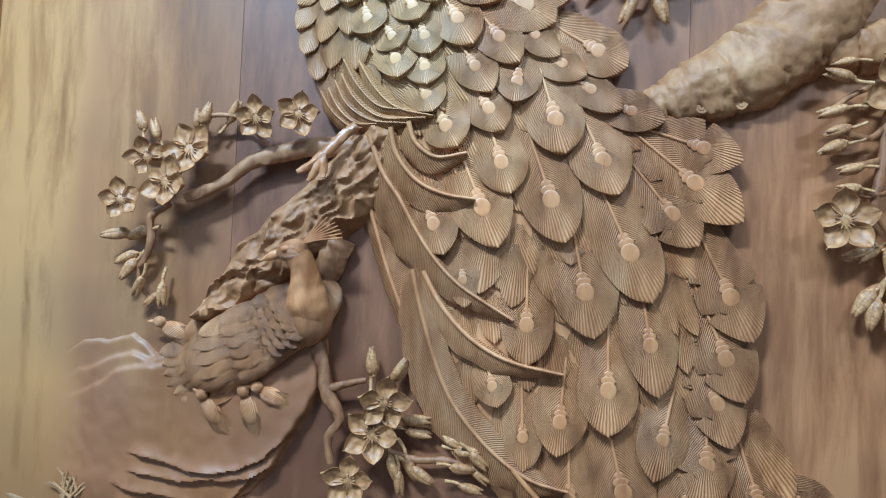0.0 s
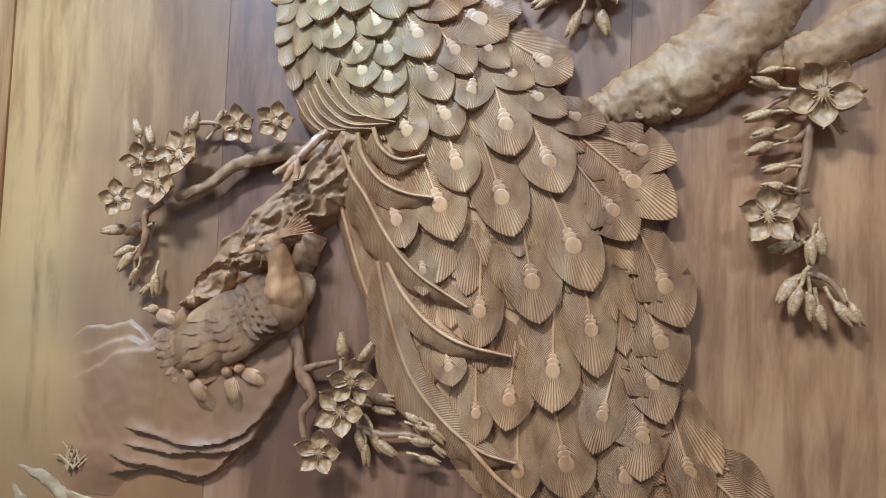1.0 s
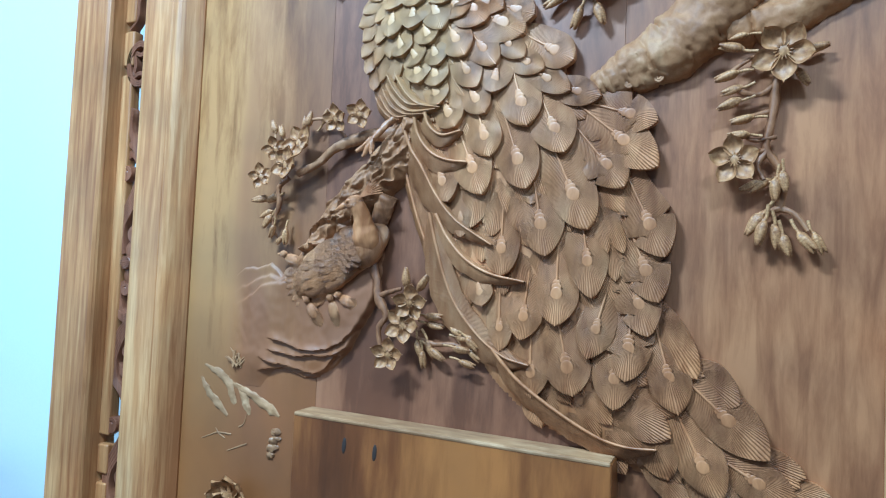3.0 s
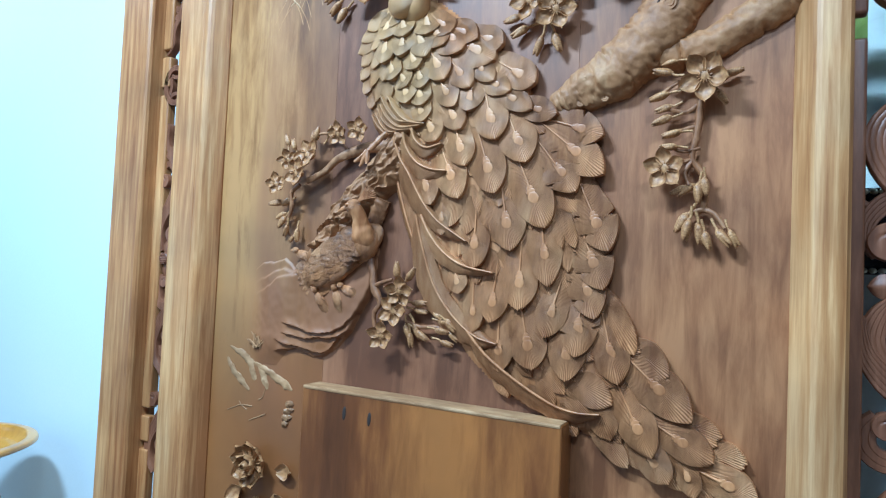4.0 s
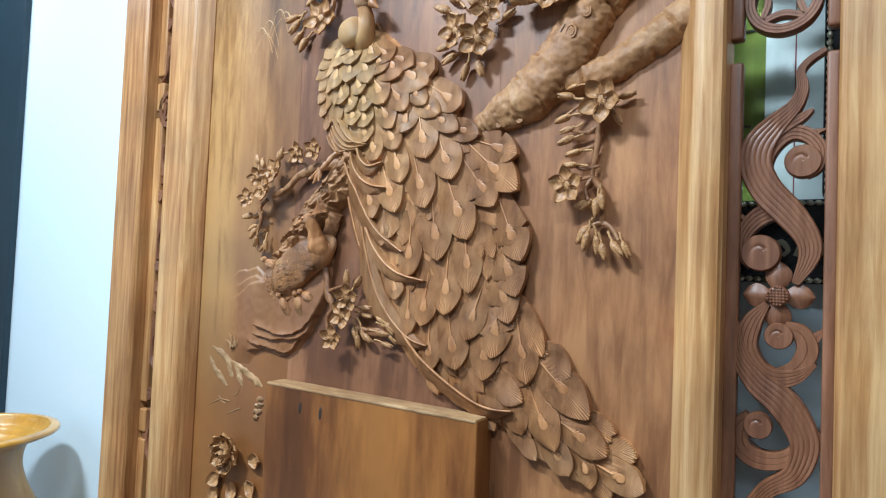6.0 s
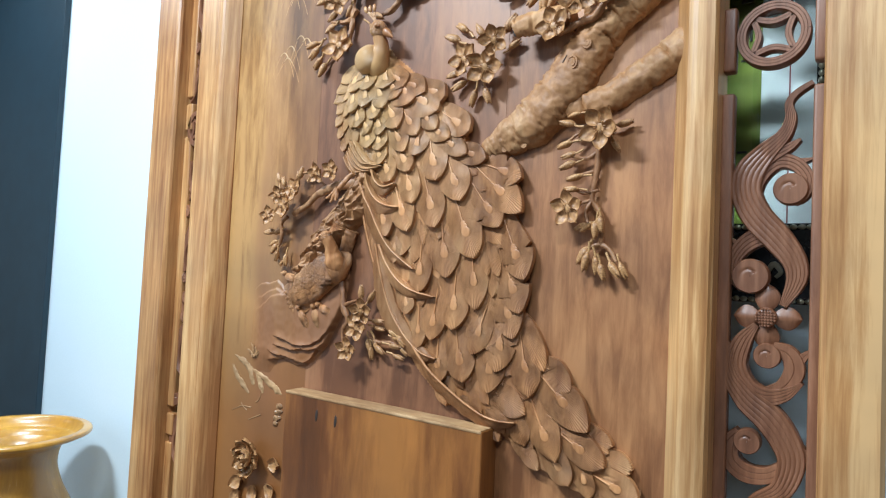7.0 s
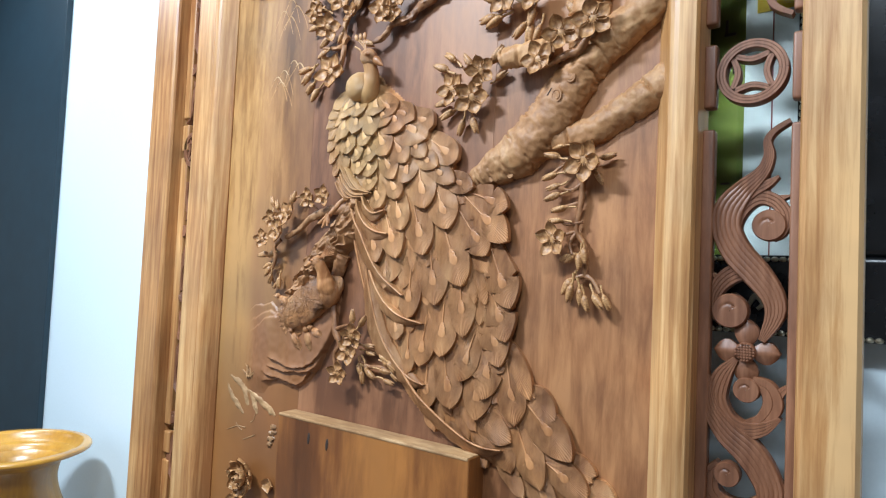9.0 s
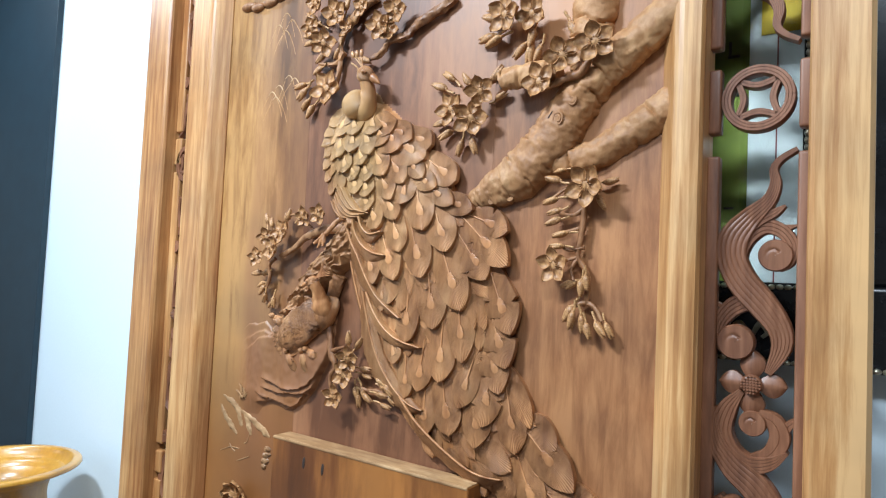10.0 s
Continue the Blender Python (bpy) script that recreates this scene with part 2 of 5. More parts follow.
def spline(points, n):
    """Catmull-Rom through rows of any width, n samples."""
    p = np.asarray(points, float)
    p = np.vstack([2 * p[0] - p[1], p, 2 * p[-1] - p[-2]])
    out = []
    for u in np.linspace(0, len(p) - 3 - 1e-9, n):
        i, f = int(u), u - int(u)
        a, b, c, d = p[i], p[i + 1], p[i + 2], p[i + 3]
        out.append(0.5 * (2 * b + (c - a) * f + (2 * a - 5 * b + 4 * c - d) * f * f + (3 * b - a - 3 * c + d) * f ** 3))
    return np.array(out)


GROUND = 0.045  # the sunk ground of the carved panel
TOP = 2.46


def tube(mesh, rows, y0=0.03, y1=None, n=40, ring=14, rough=0.12, scale=40.0, flat=0.85, phase=0.0, folds=0.0, gouge=0.0, rings=0):
    """A carved limb through (x, z, radius); its axis lies at depth y0 to y1."""
    s = spline(rows, n)
    y = np.linspace(y0, y0 if y1 is None else y1, n)
    pts = np.zeros((n, ring, 3))
    d = np.gradient(s[:, :2], axis=0)
    d /= np.linalg.norm(d, axis=1)[:, None]
    for i in range(n):
        for j in range(ring):
            a = 2 * math.pi * j / ring
            ca, sa = math.cos(a), math.sin(a)
            base = Vector((s[i, 0], y[i], s[i, 1]))
            k = 1 + rough * noise.noise(Vector((s[i, 0] * scale + phase, sa * 1.6, s[i, 1] * scale + ca * 1.6))) * 2 + rough * 0.7 * noise.noise(Vector((s[i, 0] * scale * 2.7, sa * 3 + phase, s[i, 1] * scale * 2.7)))
            if folds:
                w = 0.5 * noise.noise(Vector((s[i, 0] * 30, s[i, 1] * 30, phase)))
                k += folds * (0.5 - abs(noise.noise(Vector((i * 3.0 / n + phase, ca * 2.8 + w, sa * 2.8 + w))) * 2.4)) + folds * 0.5 * noise.noise(Vector((i * 11.0 / n, ca * 2, sa * 2 + phase)))
            r = s[i, 2] * max(0.3, k)
            if gouge:
                # scooped facets, and on the flanks the crescents of old twig scars
                q = base + Vector((-d[i, 1] * ca, -sa, d[i, 0] * ca)) * s[i, 2]
                q += Vector((noise.noise(q * 30), noise.noise(q * 30 + Vector((7, 0, 0))), noise.noise(q * 30 + Vector((0, 9, 0))))) * 0.010
                near = noise.voronoi(q * 36)[0]
                r += gouge * (0.55 - 1.5 * max(0.0, 0.42 - near[0]) - 0.45 * math.exp(-(near[1] - near[0]) * 9)) + 0.0014 * noise.noise(q * 190)
                if rings:
                    u = (i * rings / n + 0.45 * noise.noise(q * 16)) % 1.0
                    r -= 0.0060 * math.exp(-((u - 0.5) / 0.07) ** 2) * max(0.0, noise.noise(q * 22) * 2 + 0.35)
            pts[i, j] = (s[i, 0] - d[i, 1] * ca * r, y[i] - sa * r * flat, s[i, 1] + d[i, 0] * ca * r)
    mesh.grid(pts, close=True)
    for end in (0, n - 1):
        c = pts[end].mean(axis=0)
        mesh.add(np.vstack([pts[end], c]), [(j, (j + 1) % ring, ring) for j in range(ring)])


def lump(mesh, x, y, z, rx, ry, rz, turn=0.0, n=12, ring=16, uvk=0.0, rough=0.0, taper=0.0):
    """An egg: rx along its own axis, which leans by turn degrees from +x in the panel's plane."""
    pts = np.zeros((n, ring, 3))
    uv = np.zeros((n, ring, 2))
    c, s = math.cos(radians(turn)), math.sin(radians(turn))
    for i in range(n):
        th = math.pi * (i + 0.02) / (n - 1 + 0.04)
        for j in range(ring):
            a = 2 * math.pi * j / ring
            u, w = -math.cos(th), math.sin(th)
            k = (1 - taper * u) * (1 + rough * noise.noise(Vector((u * 3 + x * 50, math.cos(a) * 2, math.sin(a) * 2 + z * 50))))
            px, pz = u * rx, w * math.cos(a) * rz * k
            pts[i, j] = (x + px * c - pz * s, y - w * math.sin(a) * ry * k, z + px * s + pz * c)
            uv[i, j] = (math.cos(a) * uvk + u * uvk * 0.12, 0.6 if uvk else 0)
    mesh.grid(pts, uv, close=True)


def pebble(mesh, x, y, z, rx, rz, ry, turn, ring=18):
    """A flat-topped boss, ry proud, rx along its axis."""
    c, q = math.cos(radians(turn)), math.sin(radians(turn))
    prof = [(0.02, 1.0), (0.55, 0.96), (0.82, 0.82), (0.95, 0.5), (1.0, 0.1), (1.0, -1.0)]
    pts = np.zeros((len(prof), ring, 3))
    for i, (k, h) in enumerate(prof):
        for j in range(ring):
            a = 2 * math.pi * j / ring
            u, w = rx * k * math.cos(a), rz * k * math.sin(a)
            pts[i, j] = (x + u * c - w * q, y - ry * h, z + u * q + w * c)
    mesh.grid(pts, close=True)


# ---- the room ----
def wall(name, x0, x1, y0, y1, z0, z1, mat, label):
    return tagged(part(name, box(x0, x1, y0, y1, z0, z1), mat), label, "wall", kind="structure")


wall("wall_north", -4.2, 4.2, 0.22, 0.36, 0, 3.1, WALL, "pale bluish white painted plaster wall")
wall("wall_south", -4.2, 4.2, -5.14, -5.0, 0, 3.1, DIM, "plain grey wall closing the unseen far side of the room")
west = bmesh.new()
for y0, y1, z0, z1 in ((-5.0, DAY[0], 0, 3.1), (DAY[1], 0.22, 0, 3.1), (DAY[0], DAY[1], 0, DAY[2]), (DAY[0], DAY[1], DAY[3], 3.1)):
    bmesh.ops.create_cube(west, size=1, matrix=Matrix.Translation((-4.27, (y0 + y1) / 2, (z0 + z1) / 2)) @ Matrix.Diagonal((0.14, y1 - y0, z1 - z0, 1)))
tagged(part("wall_west", west, DIM), "plain grey unseen side wall with a window opening", "wall", kind="structure")
wall("wall_east", 4.2, 4.34, -5.0, 0.22, 0, 3.1, DIM, "plain grey unseen side wall")
tagged(part("floor", box(-4.3, 4.3, -5.1, 0.3, -0.1, 0), FLOOR), "brown polished tile floor of the showroom", "floor", kind="structure")
tagged(part("ceiling", box(-4.3, 4.3, -5.1, 0.3, 3.1, 3.2), CEIL), "plain pale grey painted ceiling", "ceiling", kind="structure")
cladding = tagged(part("wall_cladding", box(-4.19, -2.04, 0.195, 0.219, 0.0, 3.09, 0.003), SLATE), "dark slate blue cladding panel on the white wall", "wall panel", kind="structure")

# ---- the carved screen ----
screen = tagged(new("carved_screen"), "large carved hardwood screen with a peacock relief between openwork strips", "screen")
OUTER, EDGE = 0.706, 0.93
INNER, POST = {1: 0.632, -1: 0.568}, {1: 0.85, -1: 0.812}  # the two halves differ a little


def moulding(name, profile, z0, z1, mat, parent):
    """An upright of the given (x, y) section."""
    bm = bmesh.new()
    rows = []
    for z in (z0, z1):
        rows.append([bm.verts.new((x, y, z)) for x, y in profile])
    k = len(profile)
    for i in range(k):
        bm.faces.new((rows[0][i], rows[0][(i + 1) % k], rows[1][(i + 1) % k], rows[1][i]))
    bm.faces.new(rows[1])
    bm.faces.new(rows[0][::-1])
    bmesh.ops.recalc_face_normals(bm, faces=bm.faces)
    return part(name, bm, mat, parent, smooth=False)


for side in (1, -1):
    ix, px = INNER[side], POST[side]
    groove = [] if side == 1 else [(ix + 0.046, 0.0), (ix + 0.0475, 0.0015), (ix + 0.049, 0.0)]
    prof = [(ix, 0.075), (ix, 0.041), (ix + 0.005, 0.034), (ix + 0.022, 0.010), (ix + 0.027, 0.0045), (ix + 0.034, 0.0012), (ix + 0.042, 0.0)] + groove + [
            (OUTER - 0.018, 0.0), (OUTER - 0.006, 0.003), (OUTER - 0.001, 0.010), (OUTER, 0.075)]
    moulding("stile", [(side * x, y) for x, y in prof], 0.12, TOP, FRAME, screen)
    prof = [(px, 0.08), (px, 0.010), (px + 0.003, 0.004), (px + 0.009, 0.0), (EDGE - 0.006, 0.0), (EDGE, 0.006), (EDGE, 0.08)]
    moulding("post", [(side * x, y) for x, y in prof], 0.0, TOP + 0.02, FRAME, screen)
part("top_rail", box(-POST[-1], POST[1], 0.004, 0.078, TOP - 0.10, TOP, 0.004), FRAME, screen)
part("bottom_rail", box(-POST[-1], POST[1], 0.004, 0.078, 0.12, 0.22, 0.004), FRAME, screen)
JOINTS = (-INNER[-1] - 0.004, -0.236, 0.30, INNER[1] + 0.004)
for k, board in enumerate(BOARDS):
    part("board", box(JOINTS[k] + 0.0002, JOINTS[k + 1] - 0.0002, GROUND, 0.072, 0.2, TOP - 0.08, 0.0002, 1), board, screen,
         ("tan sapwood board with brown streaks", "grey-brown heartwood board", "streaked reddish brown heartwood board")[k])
block = part("raised_block", box(-0.242, 0.309, -0.010, GROUND + 0.004, 0.2, 1.108, 0.004, 3), BLOCK, screen, "smooth uncarved block left standing proud of the panel")
part("raw_edge", box(-0.240, 0.307, -0.0116, GROUND - 0.003, 1.1030, 1.1100, 0.003, 2), RAW, block, "pale sawn upper edge")
for hx, hz in ((-0.133, 1.066), (-0.073, 1.063)):
    m = Mesh()
    lump(m, hx, -0.0098, hz, 0.014, 0.0016, 0.0045, 86, 8, 10)
    put("knot_hole", m.build("knot_hole", HOLE), block)


def rod(mesh, rows, y, r0, r1, n=14, ring=8):
    s = spline(rows, n)
    d = np.gradient(s, axis=0)
    d /= np.linalg.norm(d, axis=1)[:, None] + 1e-9
    rr = np.linspace(r0, r1, n)
    yy = y(s[:, 0], s[:, 1]) if callable(y) else np.full(n, y)
    pts = np.zeros((n, ring, 3))
    for j in range(ring):
        a = 2 * math.pi * j / ring
        pts[:, j, 0] = s[:, 0] - d[:, 1] * math.cos(a) * rr
        pts[:, j, 1] = yy - math.sin(a) * rr
        pts[:, j, 2] = s[:, 1] + d[:, 0] * math.cos(a) * rr
    mesh.grid(pts, close=True)


# openwork strips
def ribbon(mesh, rows, y0=0.045, depth=0.02, n=36, grooves=3):
    """A flat carved band through (x, z, half-width), with grooves along its face."""
    s = spline(rows, n)
    d = np.gradient(s[:, :2], axis=0)
    d /= np.linalg.norm(d, axis=1)[:, None] + 1e-9
    # flat bands parted by narrow V-cuts, (position, depth)
    prof = [(-1, 0.02), (-1, 0.0025), (-0.9, 0.0)]
    for g in range(1, grooves + 1):
        u = -1 + 2 * g / (grooves + 1)
        prof += [(u - 0.055, 0.0), (u, 0.0010), (u + 0.055, 0.0)]
    prof += [(0.9, 0.0), (1, 0.0025), (1, 0.02)]
    pts = np.zeros((n, len(prof), 3))
    wd = s[:, 2] * (1.18 if grooves > 1 else 1.0)
    for j, (u, h) in enumerate(prof):
        pts[:, j, 0] = s[:, 0] - d[:, 1] * u * wd
        pts[:, j, 1] = y0 + (depth if h == 0.02 else h)
        pts[:, j, 2] = s[:, 1] + d[:, 0] * u * wd
    mesh.grid(pts)
    for end in (0, n - 1):
        mesh.add(pts[end], [tuple(range(len(prof)))])


def disc(mesh, x, z, r, y0=0.044, depth=0.02, ring=32):
    """A flat curl end with a comma-shaped cut winding in from its rim."""
    radii = [0.02] + [0.1 + 0.08 * k for k in range(11)] + [0.93, 1.0, 1.0]
    pts = np.zeros((len(radii), ring, 3))
    for i, k in enumerate(radii):
        for j in range(ring):
            a = 2 * math.pi * j / ring
            turn = (a - 0.6) % (2 * math.pi) / (2 * math.pi)
            cut = 0.0035 * math.exp(-((k - 0.28 - 0.62 * turn) / 0.07) ** 2) * (1 - turn / 0.5) * (turn < 0.5) if i < len(radii) - 2 else 0
            y = (0, 0.0035, depth)[max(0, i - len(radii) + 3)]
            pts[i, j] = (x + r * k * math.cos(a), y0 + y + cut, z + r * k * math.sin(a))
    mesh.grid(pts, close=True)


mid, squeeze = {1: 0.777, -1: -0.76}, {1: 1.0, -1: 0.74}


def scroll_set(side, flip, z0):
    """One run of scrollwork below (or, flipped, above) the coin ring at height z0."""
    def tr(rows):
        return [(mid[side] + side * squeeze[side] * (x - 0.777), z0 + flip * (z - 1.804), w * squeeze[side]) for x, z, w in rows]

    def one(back, bands, curls):
        run = None
        for k, (b, g) in enumerate(bands):
            m = Mesh()
            ribbon(m, tr(b), y0=0.0445 + back + 0.0021 * k, grooves=g + 1)
            ob = put("leaf_band" if run else "scroll", m.build("scroll", STRIP), run or screen)
            run = run or ob
        for k, (x, z, r) in enumerate(curls):
            m = Mesh()
            (x, z, r), = tr([(x, z, r)])
            disc(m, x, z, r, y0=0.0425 - 0.0013 * k)
            put("curl", m.build("curl", STRIP), run)

    one(0.0, [([(0.833, 1.720, 0.003), (0.812, 1.707, 0.004), (0.801, 1.691, 0.005), (0.804, 1.668, 0.007), (0.795, 1.642, 0.009), (0.770, 1.616, 0.014), (0.747, 1.585, 0.0195), (0.744, 1.551, 0.019), (0.760, 1.515, 0.019), (0.789, 1.481, 0.018), (0.813, 1.446, 0.0145), (0.816, 1.416, 0.012), (0.799, 1.377, 0.0045)], 4),
                   ([(0.818, 1.634, 0.0015), (0.803, 1.623, 0.0055), (0.778, 1.609, 0.008), (0.755, 1.585, 0.007)], 1),
                   ([(0.760, 1.520, 0.005), (0.757, 1.560, 0.0085), (0.768, 1.588, 0.011), (0.790, 1.602, 0.010), (0.813, 1.595, 0.009), (0.828, 1.573, 0.008), (0.824, 1.548, 0.0065), (0.810, 1.536, 0.004)], 2),
                   ([(0.836, 1.604, 0.001), (0.818, 1.600, 0.005), (0.800, 1.600, 0.006)], 0),
                   ([(0.823, 1.430, 0.006), (0.806, 1.470, 0.010), (0.778, 1.486, 0.0125), (0.748, 1.476, 0.0125), (0.728, 1.450, 0.010), (0.726, 1.422, 0.008), (0.740, 1.400, 0.005)], 3),
                   ([(0.722, 1.482, 0.001), (0.732, 1.472, 0.005), (0.744, 1.466, 0.006)], 0)],
        [(0.806, 1.557, 0.0245), (0.753, 1.421, 0.0275)])
    one(0.0010, [([(0.763, 1.346, 0.004), (0.743, 1.316, 0.012), (0.735, 1.281, 0.014), (0.748, 1.250, 0.014), (0.774, 1.236, 0.012), (0.802, 1.242, 0.009), (0.827, 1.262, 0.002)], 3),
                   ([(0.776, 1.243, 0.006), (0.802, 1.254, 0.012), (0.816, 1.280, 0.0145), (0.808, 1.304, 0.0125), (0.786, 1.313, 0.009)], 0),
                   ([(0.842, 1.316, 0.0015), (0.826, 1.300, 0.0065), (0.816, 1.279, 0.007)], 0)],
        [(0.779, 1.299, 0.0195)])
    one(0.0, [([(0.721, 1.316, 0.004), (0.728, 1.265, 0.011), (0.752, 1.229, 0.0165), (0.783, 1.204, 0.019), (0.805, 1.174, 0.018), (0.815, 1.142, 0.016), (0.802, 1.100, 0.013), (0.768, 1.072, 0.010), (0.742, 1.035, 0.010)], 4),
                   ([(0.798, 1.211, 0.001), (0.785, 1.221, 0.0055), (0.769, 1.227, 0.005)], 0),
                   ([(0.842, 1.150, 0.002), (0.830, 1.160, 0.006), (0.816, 1.172, 0.008)], 0),
                   ([(0.811, 1.140, 0.007), (0.785, 1.117, 0.010), (0.753, 1.113, 0.0125), (0.731, 1.129, 0.0125), (0.729, 1.155, 0.012), (0.744, 1.175, 0.009)], 1)],
        [(0.754, 1.164, 0.0195)])
    one(0.0010, [([(0.742, 1.040, 0.010), (0.742, 0.990, 0.016), (0.775, 0.945, 0.018), (0.808, 0.905, 0.016), (0.812, 0.860, 0.012), (0.780, 0.820, 0.008)], 3),
                   ([(0.800, 0.91, 0.008), (0.770, 0.935, 0.010), (0.735, 0.915, 0.010)], 2)],
        [(0.800, 1.000, 0.024), (0.750, 0.892, 0.022)])
    # four-petal boss
    (fx, fz, _), = tr([(0.777, 1.358, 0)])
    m = Mesh()
    pebble(m, fx, 0.044, fz, 0.0155, 0.0155, 0.007, 0, 24)
    for ku in range(-3, 4):
        for kv in range(-3, 4):
            if ku * ku + kv * kv <= 10:
                lump(m, fx + 0.0042 * ku, 0.0372, fz + 0.0042 * kv, 0.0019, 0.0016, 0.0019, 0, 5, 6)
    boss = put("boss", m.build("boss", STRIP), screen, "seed head of a carved four-petal flower")
    for a, r in ((90, 0.044), (270, 0.044), (0, 0.040), (180, 0.040)):
        m = Mesh()
        s, u = np.meshgrid(np.linspace(0, 1, 11), np.linspace(-1, 1, 9), indexing="ij")
        w = 0.018 * np.sin(np.pi * np.clip(0.12 + 0.88 * s, 0, 1) ** 1.25) ** 0.8
        p, q = 0.008 + r * s, u * w
        ca, sa = math.cos(radians(a)), math.sin(radians(a))
        y = 0.046 + 0.005 * s + 0.003 * u * u - 0.004 * (1 - np.abs(u)) * np.sin(np.pi * s)
        m.grid(np.dstack([fx + p * ca - q * sa, y, fz + p * sa + q * ca]))
        rim = np.vstack([np.stack([(fx + p * ca - q * sa)[:, e], y[:, e], (fx * 0 + fz + p * sa + q * ca)[:, e]], 1)[::(1 if e == 0 else -1)] for e in (0, 8)])
        back = rim + np.array([0, 0.012, 0])
        m.grid(np.stack([rim, back]))
        put("petal", m.build("petal", STRIP), boss)


for side in (1, -1):
    for flip, z0 in ((-1, 1.804), (1, 1.804)):
        scroll_set(side, flip if flip == 1 else -1, z0)
    for x0, x1 in ((OUTER - 0.002, OUTER + 0.018), (POST[side] - (0.016 if side == 1 else 0.030), POST[side] + 0.002)):
        for z0, z1 in (((0.22, 1.716), (1.752, 1.858), (1.892, TOP - 0.1)) if side == 1 else ((0.22, 0.872), (0.892, 0.956), (0.976, 1.782), (1.802, 1.882), (1.902, TOP - 0.1))):
            xa, xb = (x0, x1) if side == 1 else (-x1, -x0)
            part("list", box(xa, xb, 0.043 if side == 1 else 0.041, 0.066, z0, z1, 0.005, 3), STRIP if side == 1 else FRAME, screen, smooth=True)
    m = Mesh()
    cx, cz, sq = mid[side], 1.804, squeeze[side]
    ribbon(m, [(cx + sq * 0.0455 * math.cos(a), cz + 0.0455 * math.sin(a), 0.0062) for a in np.linspace(0, 2 * math.pi, 33)], y0=0.041, depth=0.024, n=64, grooves=2)
    for q in range(4):
        a0 = radians(45 + 90 * q)
        p0 = (cx + sq * 0.043 * math.cos(a0), cz + 0.043 * math.sin(a0))
        p1 = (cx + sq * 0.043 * math.cos(a0 + math.pi / 2), cz + 0.043 * math.sin(a0 + math.pi / 2))
        bow = (cx + sq * 0.021 * math.cos(a0 + math.pi / 4), cz + 0.021 * math.sin(a0 + math.pi / 4))
        ribbon(m, [(*p0, 0.0045), (*bow, 0.0050), (*p1, 0.0045)], y0=0.044, n=18, grooves=1)
    put("coin_ring", m.build("coin_ring", STRIP), screen, "pierced ring in the shape of an old coin")

# ---- the peacock ----
SPINE = spline([(-0.035, 1.885, 0.035, 0.022), (-0.045, 1.83, 0.080, 0.032), (-0.03, 1.77, 0.118, 0.038), (0.04, 1.67, 0.145, 0.036), (0.12, 1.53, 0.165, 0.030), (0.17, 1.40, 0.165, 0.028),
                (0.22, 1.28, 0.135, 0.026), (0.31, 1.20, 0.10, 0.024), (0.42, 1.13, 0.058, 0.021), (0.52, 1.07, 0.036, 0.018), (0.58, 1.045, 0.012, 0.010)], 160)


def mass(x, z):
    """Depth of the bird's rounded body under its feathers."""
    x, z = np.asarray(x, float), np.asarray(z, float)
    d = np.hypot(x[..., None] - SPINE[:, 0], z[..., None] - SPINE[:, 1])
    k = np.argmin(d / SPINE[:, 2], axis=-1)
    r = np.take_along_axis(d, k[..., None], -1)[..., 0] / SPINE[k, 2]
    return GROUND + 0.002 - SPINE[k, 3] * np.sqrt(np.clip(1 - r * r, 0, 1))


peacock = Mesh()
gx, gz = np.meshgrid(np.arange(-0.22, 0.66, 0.006), np.arange(0.99, 1.96, 0.006))
peacock.grid(np.dstack([gx, mass(gx, gz), gz]))


def vane(mesh, bx, bz, dx, dz, length, w, pe, depth, top=0.62, base=0.62, lift=(0.002, 0.012), notch=(), ns=20, nu=13, spacing=0.0033, bend=0.0, sharp=0.76, cup=0.0016):
    """One carved feather from its root along (dx, dz); pe: where along it its lines begin to fan out."""
    s = 1 - (1 - np.linspace(0, 1, ns)) ** 1.6
    prof = np.where(s < top, base + (1 - base) * np.sin(np.clip(s / top, 0, 1) * math.pi / 2) ** 1.3, np.clip(1 - np.clip((s - top) / (1 - top), 0, 1) ** 2.1, 0, 1) ** sharp)
    us = np.linspace(-1, 1, nu)
    U = np.concatenate([[-1.0], us, [1.0]])
    S, UU = np.meshgrid(s, U, indexing="ij")
    W = prof[:, None] * w * (1 + 0.05 * np.sin(S * 9 + bx * 90))
    for ns0, sd in notch:
        W = np.where((np.abs(S - ns0 - 0.06 * (1 - np.abs(UU))) < 0.022) & (UU * sd > 0), W * 0.62, W)
    q, p = UU * W, S * length
    off = bend * (S - 0.3) ** 2
    X = bx + dx * p - dz * (q + off)
    Z = bz + dz * p + dx * (q + off)
    Y = np.minimum(depth(X, Z), GROUND - 0.010) - (lift[0] + (lift[1] - lift[0]) * S ** 1.4) + cup * UU ** 2
    Y += 0.0012 * np.sin(S * 14 + bx * 200) * UU ** 2
    Y[:, 0] += 0.012
    Y[:, -1] += 0.012
    aq = np.abs(q)
    # barbs slant from the shaft and fan out round the eye to the rim
    along = p - pe * length - 0.40 * aq - 0.45 * aq * aq / w
    N, K = 2 * math.pi * 0.036 / spacing, 2 * math.pi / spacing
    turn = np.where(along > 0, np.arctan2(aq, np.maximum(along, 1e-6)), math.pi / 2)
    phi = N * turn * (0.75 + 0.30 * np.hypot(aq, np.maximum(along, 0)) / w) - K * np.minimum(along, 0)
    mask = np.ones_like(S)
    mask[:, 0] = mask[:, -1] = 0
    mesh.grid(np.dstack([X, Y, Z]), np.dstack([phi, mask]))
    return Y


FEATHERS = []


